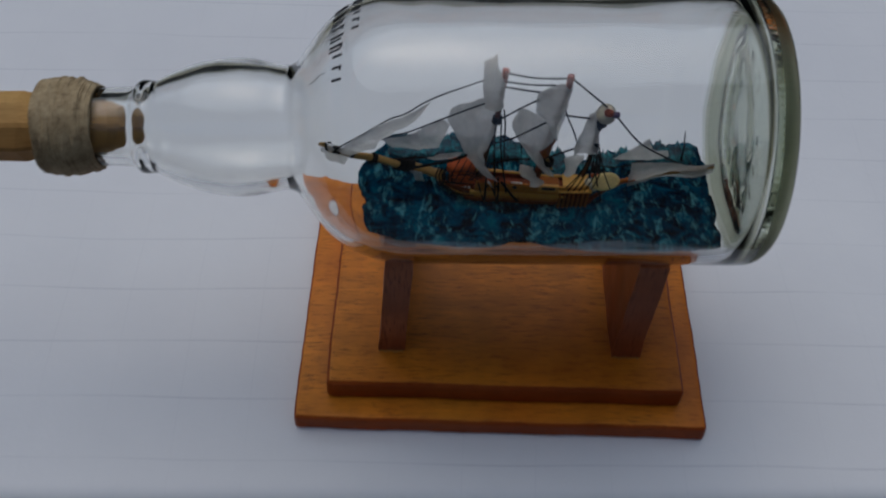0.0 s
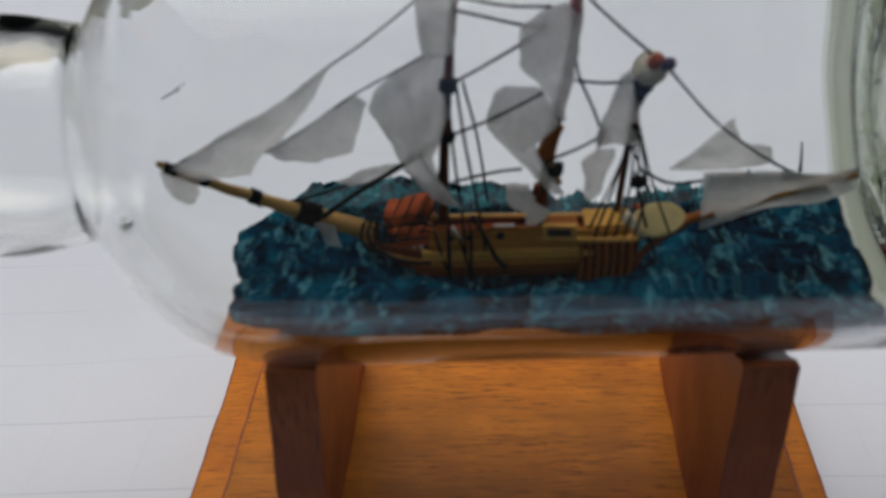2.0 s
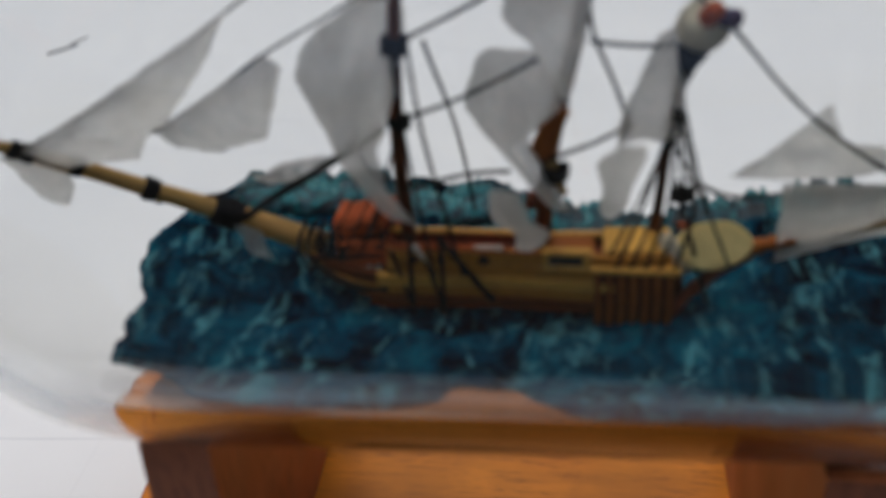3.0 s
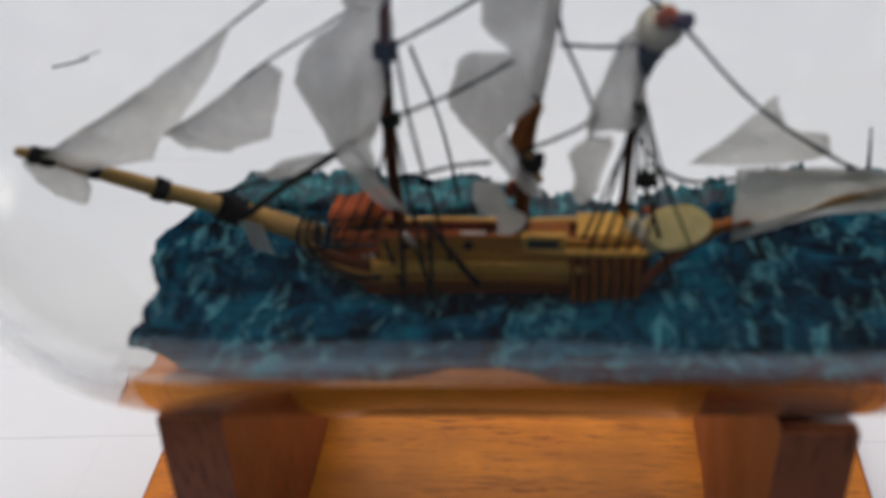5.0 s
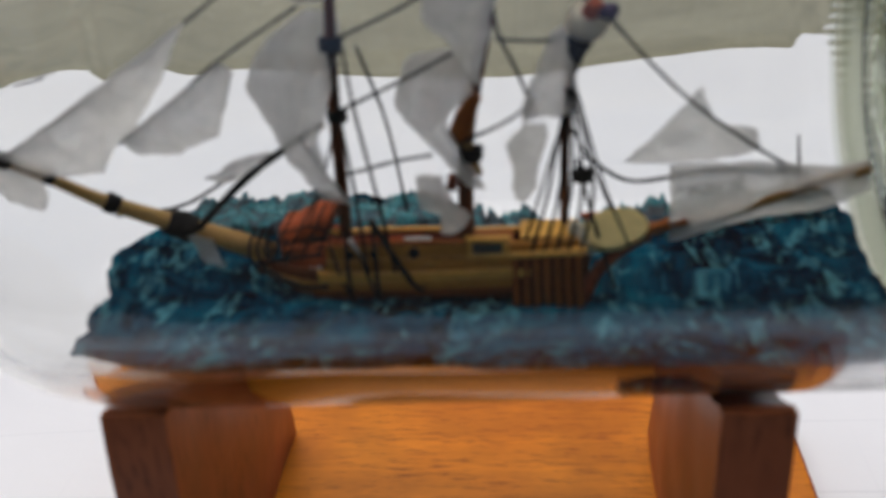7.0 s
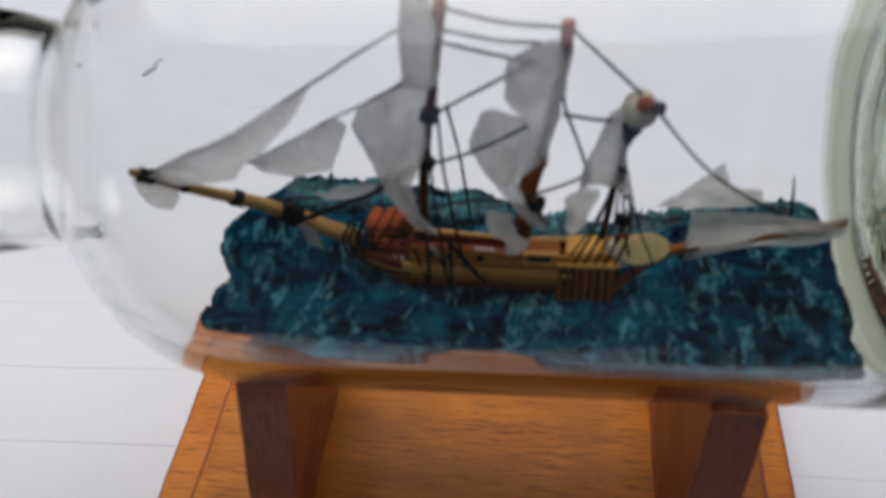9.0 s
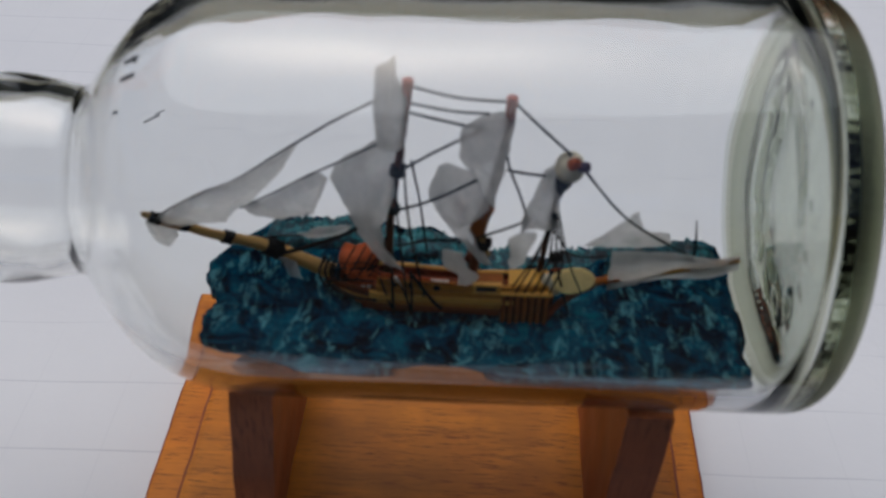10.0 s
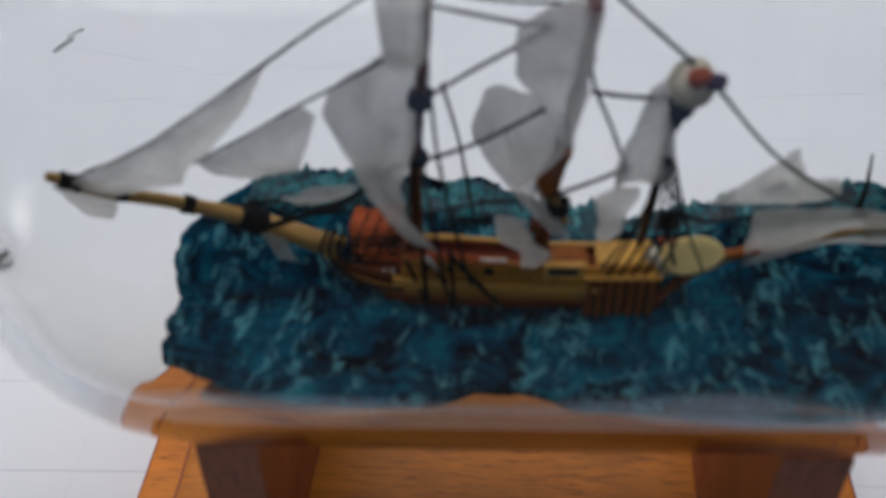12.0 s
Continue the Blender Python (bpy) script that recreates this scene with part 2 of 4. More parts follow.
def smooth_line(pts, n):
    """n points on a Catmull-Rom curve through pts."""
    P = [Vector(p) for p in pts]
    P = [2 * P[0] - P[1]] + P + [2 * P[-1] - P[-2]]
    out = []
    for k in range(n):
        u = k / (n - 1) * (len(P) - 3)
        i = min(int(u), len(P) - 4)
        f = u - i
        a, b, c, d = P[i : i + 4]
        out.append(0.5 * (2 * b + (c - a) * f + (2 * a - 5 * b + 4 * c - d) * f * f + (3 * b - a - 3 * c + d) * f**3))
    return out


def tube(pts, radius, n=0, sides=8, fray=0.0):
    """A rod or rope through pts; radius is a number or one per end."""
    line = smooth_line(pts, n) if n else [Vector(p) for p in pts]
    r0, r1 = radius if isinstance(radius, tuple) else (radius, radius)
    bm = bmesh.new()
    rings = []
    side = None
    for k, p in enumerate(line):
        d = (line[min(k + 1, len(line) - 1)] - line[max(k - 1, 0)]).normalized()
        if side is None:
            side = d.orthogonal().normalized()
        side = (side - d * side.dot(d)).normalized()
        other = d.cross(side)
        r = r0 + (r1 - r0) * k / max(1, len(line) - 1)
        r *= 1 + fray * random.uniform(-1, 1)
        rings.append([bm.verts.new(p + r * (math.cos(a) * side + math.sin(a) * other)) for a in [2 * math.pi * j / sides for j in range(sides)]])
    for a, b in zip(rings, rings[1:]):
        for j in range(sides):
            bm.faces.new((a[j], a[(j + 1) % sides], b[(j + 1) % sides], b[j]))
    bm.faces.new(rings[0][::-1])
    bm.faces.new(rings[-1])
    return bm


def sheet(outline, bulge, corners, rough=0.02, thick=0.006, rings=9, n=72):
    """A thin paper piece with the outline given, smooth between its corners and bellied out by bulge at its middle."""
    pts = [Vector(p) for p in outline]
    edge = []
    for a, b in zip(corners, corners[1:] + (corners[0] + len(pts),)):
        run = [pts[k % len(pts)] for k in range(a, b + 1)]
        m = max(3, round(n * (b - a) / len(pts)))
        edge += smooth_line(run, m + 1)[:-1]
    mid = sum(edge, Vector()) / len(edge)
    push = Vector(bulge)
    bm = bmesh.new()
    layers = []
    seed = Vector((random.uniform(0, 50), random.uniform(0, 50), 0))
    for s in (0, 1):
        rows = []
        for k in range(rings + 1):
            f = 1 - k / rings
            row = []
            for p in edge if k < rings else [mid]:
                q = mid + (p - mid) * f
                q = q + push * (1 - f * f)
                w = noise.noise(q * 2.2 + seed) * rough * 4 + noise.noise(q * 7 + seed) * rough
                q = q + Vector((0.25 * w, w, 0))
                if k == 0:
                    q = q + Vector((noise.noise(q * 14 + seed), 0, noise.noise(q * 14 - seed))) * rough * 0.8
                row.append(bm.verts.new(q + Vector((0, s * thick, 0))))
            rows.append(row)
        layers.append(rows)
        for a, b in zip(rows, rows[1:]):
            for j in range(len(a)):
                i = (j + 1) % len(a)
                bm.faces.new((a[j], a[i], b[0]) if len(b) == 1 else (a[j], a[i], b[i], b[j]))
    a, b = layers[0][0], layers[1][0]
    for j in range(len(a)):
        i = (j + 1) % len(a)
        bm.faces.new((a[j], b[j], b[i], a[i]))
    return bm


def lathe(profile, sides, warp=None):
    """Turns (x, r) points round the x axis; warp(x, r, angle) gives a moved (x, r)."""
    bm = bmesh.new()
    rings = []
    for x, r in profile:
        if r < 1e-6:
            rings.append([bm.verts.new((x, 0, 0))])
            continue
        ring = []
        for j in range(sides):
            a = 2 * math.pi * j / sides
            xx, rr = warp(x, r, a) if warp else (x, r)
            ring.append(bm.verts.new((xx, rr * math.cos(a), rr * math.sin(a))))
        rings.append(ring)
    for a, b in zip(rings, rings[1:]):
        for j in range(sides):
            i = (j + 1) % sides
            if len(a) == 1:
                bm.faces.new((a[0], b[i], b[j]))
            elif len(b) == 1:
                bm.faces.new((a[j], a[i], b[0]))
            else:
                bm.faces.new((a[j], a[i], b[i], b[j]))
    return bm


def moved(bm, m):
    bmesh.ops.transform(bm, matrix=m, verts=bm.verts)
    return bm


# ---- the setting: floor and walls (both added, unseen), table, paper ----
# unseen floor, added dark so the bottle's front mirrors little light
g = bmesh.new()
for x, y in ((-1, -1), (1, -1), (1, 1), (-1, 1)):
    g.verts.new((x * 60000, y * 60000, -75))
g.faces.new(g.verts)
tagged(part("floor", g, FLOOR, None, "", False), "dark brown floor, added unseen below the table to keep reflections dark", "floor", kind="structure")

# unseen walls added to block low sky and darken the glass reflections
for name, lo, hi, m in (("sky_screen_south", (-400, -330, -75), (400, -310, 190), WALL_DARK), ("sky_screen_north", (-400, 310, -75), (400, 330, 290), WALL_DARK), ("sky_screen_west", (-420, -330, -75), (-400, 330, 110), WALL), ("sky_screen_east", (400, -330, -75), (420, 330, 110), WALL)):
    tagged(part(name, box(lo, hi), m, None, "", False), "added unseen wall screening low sky from the bottle", "wall", kind="structure")

table = thing("table", (0, 40, -75), "dull olive painted table under the white paper", "table")
# front edge cut short so the glass mirrors the dark floor
part("tabletop", box((-70, -1.45, -3.2), (70, 75, -0.2), 0.3, 2), GROUND, table, "dull olive painted board", False)
for x in (-64, 64):
    for y in (4, 69):
        part("leg", box((x - 3, y - 3, -75), (x + 3, y + 3, -3.2), 0.3, 1), GROUND, table, "", False)


pb = bmesh.new()
NX, NY = 90, 80
grid = []
for k in range(NY + 1):
    row = []
    for i in range(NX + 1):
        x = -14.85 + 29.7 * i / NX
        lead = -1.10 + 0.032 * x
        y = lead + (19.9 - lead) * k / NY
        far = max(0.0, (y - 6) / 10)
        near = max(abs(x), abs(y - 2)) - 3.6
        lift = min(1.0, max(0.0, near / 3))
        z = 0.10 * lift * (noise.noise(Vector((x * 0.12, y * 0.22, 3))) + 0.4 * noise.noise(Vector((x * 0.5, y * 0.6, 9)))) - 0.004
        y += 0.25 * noise.noise(Vector((x * 0.3, 1.5, 4))) * far
        row.append(pb.verts.new((x, y, z)))
    grid.append(row)
for a, b in zip(grid, grid[1:]):
    for i in range(NX):
        pb.faces.new((a[i], a[i + 1], b[i + 1], b[i]))
ext = bmesh.ops.extrude_face_region(pb, geom=list(pb.faces))
for v in ext["geom"]:
    if isinstance(v, bmesh.types.BMVert):
        v.co.z -= 0.05
tagged(part("paper_sheet", pb, PAPER, None), "slightly rumpled white squared paper under the stand", "paper")

# ---- display stand ----
stand = thing("display_stand", (0, 2.26, 0), "stepped orange-brown stained wooden stand with two dark legs", "stand")


def plank(lo, hi, bevel, wear, cuts=14):
    bm = box(lo, hi, bevel, 3)
    bmesh.ops.subdivide_edges(bm, edges=[e for e in bm.edges if e.calc_length() > 1.0], cuts=cuts, use_grid_fill=True)
    for v in bm.verts:
        rim = min(abs(v.co.x - lo[0]), abs(v.co.x - hi[0]), abs(v.co.y - lo[1]), abs(v.co.y - hi[1])) < 1.5 * bevel
        if rim and cuts > 20:
            chip = max(0.0, noise.noise(v.co * 3.1 + Vector((2, 5, 1))) - 0.25)
            v.co += Vector((noise.noise(v.co * 5.0), noise.noise(v.co * 5.0 + Vector((4, 0, 0))), -0.5 * chip)) * 0.009
        v.co += Vector((noise.noise(v.co * 1.3), noise.noise(v.co * 1.3 + Vector((7, 0, 0))), 0.5 * noise.noise(v.co * 1.1 + Vector((0, 9, 0))))) * wear
    return bm


def plate(name, lo, hi, bevel, wear, label):
    """A plate whose sides carry a darker, redder wood colour than its top."""
    ob = part(name, plank(lo, hi, bevel, wear, 48), WOOD_X, stand, label)
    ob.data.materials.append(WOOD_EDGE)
    ob.data.materials.append(WOOD_WORN_GLINT)
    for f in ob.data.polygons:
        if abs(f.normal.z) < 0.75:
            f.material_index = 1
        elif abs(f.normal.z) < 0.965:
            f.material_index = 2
        f.use_smooth = False
    return ob


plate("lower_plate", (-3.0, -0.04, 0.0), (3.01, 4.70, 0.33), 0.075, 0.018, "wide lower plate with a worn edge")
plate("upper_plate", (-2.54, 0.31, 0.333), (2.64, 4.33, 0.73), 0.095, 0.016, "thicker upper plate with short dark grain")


def leg(foot, top, name):
    """An upright board, its back edge raked, with a hollow cut in its top edge for the bottle."""
    bm = bmesh.new()
    n = 22
    rows = []
    for x0, x1 in ((foot[0], top[0]), (foot[1], top[1])):
        low, high = [], []
        for k in range(n + 1):
            f = k / n
            yt = 0.79 + 2.0 * f
            d = abs(yt - 1.81)
            z = min(4.42 - math.sqrt(1.745**2 - d * d), 2.95)
            low.append(bm.verts.new((x0, 0.90 + 2.78 * f, 0.725)))
            high.append(bm.verts.new((x0 + (x1 - x0) * (z - 0.73) / 2.2, yt, z)))
        rows.append((low, high))
    (a, b), (c, d) = rows
    for k in range(n):
        bm.faces.new((a[k], a[k + 1], b[k + 1], b[k]))
        bm.faces.new((c[k], d[k], d[k + 1], c[k + 1]))
        bm.faces.new((b[k], b[k + 1], d[k + 1], d[k]))
        bm.faces.new((a[k], c[k], c[k + 1], a[k + 1]))
    bm.faces.new((a[0], b[0], d[0], c[0]))
    bm.faces.new((a[n], c[n], d[n], b[n]))
    sharp = [e for e in bm.edges if len(e.link_faces) == 2 and e.calc_face_angle(0) > 0.9]
    bmesh.ops.bevel(bm, geom=sharp, offset=0.03, segments=2, affect="EDGES")
    bmesh.ops.subdivide_edges(bm, edges=[e for e in bm.edges if e.calc_length() > 1.2], cuts=10, use_grid_fill=True)
    for v in bm.verts:
        v.co += Vector((noise.noise(v.co * 1.7), 0.6 * noise.noise(v.co * 1.7 + Vector((5, 0, 0))), 0)) * 0.022
    return part(name, bm, WOOD_LEG, stand, "dark red-brown upright board", False)


leg((-1.80, -1.42), (-1.64, -1.28), "support_leg")
leg((1.62, 2.04), (1.70, 2.09), "support_leg")
for x0, x1 in ((-1.79, -1.43), (1.63, 2.03)):
    bead = [(x0 + (x1 - x0) * k / 8, 0.885 + 0.012 * math.sin(k * 2.1), 0.735) for k in range(9)]
    part("glue_bead", tube(bead, 0.007, 26, 6, 0.6), WOOD_STICK, stand, "thin dried glue at the foot")

# ---- bottle ----
AXIS = (0.6, 1.81, 4.42)
LIE = Matrix.Translation(AXIS) @ pose(0, 0, 0, 0, -0.7, 1.2) @ Matrix.Translation((-0.6, 0, 0))
bottle = thing("glass_bottle", (0.6, 1.81, 2.70), "clear miniature glass bottle lying on its side", "bottle")

OUTER = [(-5.83, 0.47), (-5.5, 0.49), (-5.2, 0.49), (-4.88, 0.5), (-4.78, 0.52), (-4.72, 0.575), (-4.66, 0.59), (-4.58, 0.58), (-4.5, 0.59), (-4.38, 0.65), (-4.2, 0.73), (-3.95, 0.81), (-3.6, 0.865), (-3.35, 0.86), (-3.1, 0.815), (-2.94, 0.785), (-2.84, 0.785), (-2.75, 0.835), (-2.64, 0.97), (-2.5, 1.16), (-2.3, 1.38), (-2.1, 1.52), (-1.85, 1.63), (-1.55, 1.69), (-1.2, 1.71), (0, 1.712), (1.4, 1.712), (2.3, 1.712), (2.683, 1.712), (2.832, 1.7), (2.948, 1.665), (3.03, 1.6), (3.068, 1.52), (3.08, 1.44), (3.076, 1.36), (3.063, 1.26), (3.051, 1.16), (3.044, 1.06)]
INNER = [(-5.83, 0.36), (-5.2, 0.365), (-4.83, 0.38), (-4.63, 0.44), (-4.48, 0.5), (-4.2, 0.605), (-3.9, 0.69), (-3.5, 0.74), (-3.2, 0.725), (-2.95, 0.675), (-2.8, 0.69), (-2.66, 0.82), (-2.5, 1.02), (-2.3, 1.23), (-2.1, 1.38), (-1.85, 1.495), (-1.55, 1.545), (-1.1, 1.565), (0, 1.565), (1.4, 1.565), (2.3, 1.575), (2.544, 1.575), (2.675, 1.545), (2.754, 1.49), (2.806, 1.41), (2.837, 1.3), (2.85, 1.18), (2.859, 1.05)]


def fine(profile, n):
    return [(p.x, max(0.0, p.y)) for p in smooth_line([(x, r, 0) for x, r in profile], n)]


def base_marks(r, a):
    """Raised rings and strokes moulded round the bottom."""
    h = 0.0
    for k in range(14):
        b = 0.3 + k * 0.449
        dx, dy = (r - 0.88) / 0.14, ((a - b + math.pi) % (2 * math.pi) - math.pi) * r / 0.10
        if k % 3 == 1:
            h += math.exp(-(((dy + 0.5 * dx) / 0.35) ** 2)) * math.exp(-(dx**4))
        else:
            h += math.exp(-(((math.hypot(dx, dy) - 1.0) / 0.28) ** 2))
    return min(1.0, h) * 0.016


def warp_outer(x, r, a):
    y, z = math.cos(a), math.sin(a)
    rr = r * (1 + 0.004 * max(0.0, min(1.0, (2.8 - x) * 4)) * noise.noise(Vector((x * 0.8, y * 1.6, z * 1.6))))
    xx = x
    if x > 2.72 and r > 1.5:
        rr += 0.004 * math.cos(a * 120) * max(0.0, 1 - abs(x - 2.88) / 0.16)
    return xx, rr


def warp_inner(x, r, a):
    y, z = math.cos(a), math.sin(a)
    w = 0.017 * noise.noise(Vector((x * 1.1, y * 1.5 + 5, z * 1.5))) + 0.009 * noise.noise(Vector((x * 2.9, y * 3.1, z * 3.1 + 4)))
    if r < 0.75 and x < -2:
        w *= 0.5
    if x > 2.3:
        w *= 0.35 if x < 2.5 else 0.0
    if z < -0.3:
        w *= 0.35
    if -2.2 < x < 2.5:
        d = math.degrees(math.atan2(z, abs(y)))
        w -= 0.04 * math.exp(-(((d - 6) / 22) ** 2)) if y > 0 else 0.03 * math.exp(-(((d - 48) / 20) ** 2))
    xx = x
    if x > 2.80 and r < 1.4:
        xx += (0.006 * noise.noise(Vector((3, y * r * 2.2, z * r * 1.8))) + 0.001 * noise.noise(Vector((9, y * r * 5, z * r * 5)))) * min(1.0, (1.4 - r) * 4)
    if x > 2.80 and 0.5 < r < 1.2:
        xx -= base_marks(r, a)
    return xx, r + w


outer = fine(OUTER, 150) + [(3.044 - 0.08 * (1 - ((1.06 - 0.02 * k) / 1.06) ** 2), 1.06 - 0.02 * k) for k in range(1, 24)] + [(2.979, 0.45), (2.968, 0.25), (2.964, 0.0)]
inner = fine(INNER, 130) + [(2.859 - 0.02 * k / 20, 1.03 - 0.02 * k) for k in range(21)] + [(2.836, 0.55), (2.825, 0.4), (2.815, 0.2), (2.812, 0.0)]
gb = lathe(outer, 480, warp_outer)
ib = lathe(inner, 160, warp_inner)
tmp = bpy.data.meshes.new("inner_wall")
ib.to_mesh(tmp)
ib.free()
nb = len(gb.verts)
gb.from_mesh(tmp)
bpy.data.meshes.remove(tmp)
gb.verts.ensure_lookup_table()
for j in range(160):
    i = (j + 1) % 160
    gb.faces.new((gb.verts[3 * j], gb.verts[nb + j], gb.verts[nb + i], gb.verts[3 * i], gb.verts[3 * j + 2], gb.verts[3 * j + 1]))
moved(gb, LIE)
body = part("bottle_body", gb, GLASS, bottle, "thick clear glass with a knurled base rim")
# base and rim faces take the darkened tints
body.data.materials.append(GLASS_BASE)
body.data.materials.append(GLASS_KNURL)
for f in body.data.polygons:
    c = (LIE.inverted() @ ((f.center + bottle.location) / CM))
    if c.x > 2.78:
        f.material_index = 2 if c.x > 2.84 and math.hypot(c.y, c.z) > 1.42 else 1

# worn black print on the shoulder, as plain strokes
pm = [(-2.17, 0.16, 10), (-1.97, 0.12, 6)]


def outer_radius(x):
    for (x0, r0), (x1, r1) in zip(OUTER, OUTER[1:]):
        if x0 <= x <= x1:
            return r0 + (r1 - r0) * (x - x0) / (x1 - x0)
    return OUTER[0][1]


def stroke(x0, x1, a0, a1, ink=INK):
    """A thin curved bar lying on the shoulder between two places along it and two angles."""
    b = bmesh.new()
    v = [b.verts.new((x, (outer_radius(x) + q) * math.cos(a), (outer_radius(x) + q) * math.sin(a))) for q in (0.010, 0.020) for a in (a0, a1) for x in (x0, 0.5 * (x0 + x1), x1)]
    for e in ((0, 1, 4, 3), (1, 2, 5, 4), (6, 7, 10, 9), (7, 8, 11, 10), (0, 1, 7, 6), (1, 2, 8, 7), (3, 4, 10, 9), (4, 5, 11, 10), (0, 3, 9, 6), (2, 5, 11, 8)):
        b.faces.new([v[i] for i in e])
    part("printed_mark", moved(b, LIE), ink, bottle, "worn black printed stroke", False)


for x0, size, count in pm:
    for k in range(count):
        a = radians(62 + 5.9 * k) if size > 0.15 else radians(62 + 5.6 * k)
        worn = 1.0 if k < count - 3 else 0.45
        stroke(x0 - size * 0.5 * worn, x0 + size * 0.5, a, a + 0.020)
        if k % 3 != 1 and worn == 1.0:
            stroke(x0 - size * 0.5, x0 + size * 0.35, a + 0.042, a + 0.058)
        if k % 2 == 0:
            stroke(x0 + size * 0.30, x0 + size * 0.46, a + 0.02, a + 0.042)

stroke(-2.66, -2.54, -0.082, -0.066, FADED)
stroke(-2.57, -2.49, -0.055, -0.048, FADED)

# ---- stopper and twine whipping ----
stopper = thing("wooden_stopper", (-6.4, 1.66, 4.35), "pale whittled wooden stopper pushed into the bottle neck", "stopper")
sb = lathe([(-9.0, 0.0), (-9.0, 0.41), (-6.2, 0.435), (-5.9, 0.37), (-5.25, 0.355), (-5.08, 0.34), (-4.96, 0.27), (-4.89, 0.17), (-4.87, 0.0)], 8, lambda x, r, a: (x + 0.035 * math.sin(3 * a + 1), r * (1 + 0.05 * math.sin(2 * a + 3 * x))))
bmesh.ops.bevel(sb, geom=[e for e in sb.edges if abs((e.verts[0].co - e.verts[1].co).normalized().x) > 0.8], offset=0.03, segments=1, affect="EDGES")
part("stopper_body", moved(sb, LIE), WOOD_STICK, stopper, "whittled faces and rounded inner end", False)
whip = thing("twine_whipping", (-5.75, 1.68, 4.0), "tight winding of waxed beige twine round the bottle mouth", "twine")
wp = []
TURNS = 27
for k in range(TURNS * 40 + 1):
    u = k / (TURNS * 40)
    x = -5.94 + 0.70 * u
    swell = 0.515 + 0.085 * math.sin(math.pi * min(1, 0.15 + u * 0.9)) ** 0.7
    a = 2 * math.pi * TURNS * u
    x += 0.012 * noise.noise(Vector((x * 9, math.cos(a), math.sin(a))))
    swell += 0.03 * noise.noise(Vector((x * 14, math.cos(a) * 1.5, math.sin(a) * 1.5)))
    wp.append((x, swell * math.cos(a), swell * math.sin(a)))
part("twine_coil", moved(tube(wp, 0.021, 0, 6, 0.3), LIE), TWINE, whip, "twine laid turn by turn")
core = lathe([(-5.95, 0.36), (-5.95, 0.50), (-5.77, 0.555), (-5.55, 0.58), (-5.36, 0.56), (-5.24, 0.52), (-5.23, 0.505), (-5.82, 0.49), (-5.95, 0.36)], 64, lambda x, r, a: (x + 0.02 * noise.noise(Vector((x, math.cos(a) * 2, math.sin(a) * 2))), r))
part("twine_core", moved(core, LIE), TWINE, whip, "under layer of the winding")

# ---- putty sea ----
sea = thing("putty_sea", (0.3, 1.81, 2.95), "dark teal painted putty sea with pale brushed waves", "sea")
bs = bmesh.new()
NX, NY = 150, 70


def sea_height(x, s):
    """Height of the water: a swell at the bow and along the back, hollow along the hull."""
    back = 3.185 + 0.10 / (1 + math.exp((x - 0.25) * 7)) + 0.12 / (1 + math.exp((1.75 - x) * 5)) - 0.05 * math.exp(-(((x - 0.65) / 0.35) ** 2))
    f = max(0.0, s) ** 2
    z = (3.13 + 0.03 * max(0.0, (abs(x - 0.2) - 0.9) / 1.2)) * (1 - f) + back * f
    w = noise.noise(Vector((x * 2.0, s * 2.6, 1))) * 0.05 + noise.noise(Vector((x * 5.5, s * 6, 4))) * 0.045 + noise.noise(Vector((x * 13, s * 12, 7))) * 0.02
    lip = max(0.0, -s - 0.62) / 0.38
    z += lip**1.6 * (0.36 + 0.12 * noise.noise(Vector((x * 1.6, 7, 2)))) * math.exp(-(((x - 0.15) / 1.45) ** 6)) * (1 - math.exp(-(((x - 0.15) / 0.38) ** 4)))
    y = 1.81 + 1.06 * s
    hollow = math.exp(-(((x - 0.10) / 1.05) ** 6)) * math.exp(-(((y - 1.92) / 0.40) ** 4))
    return z + w * (1 - 0.7 * hollow) - 0.09 * hollow


rows = []
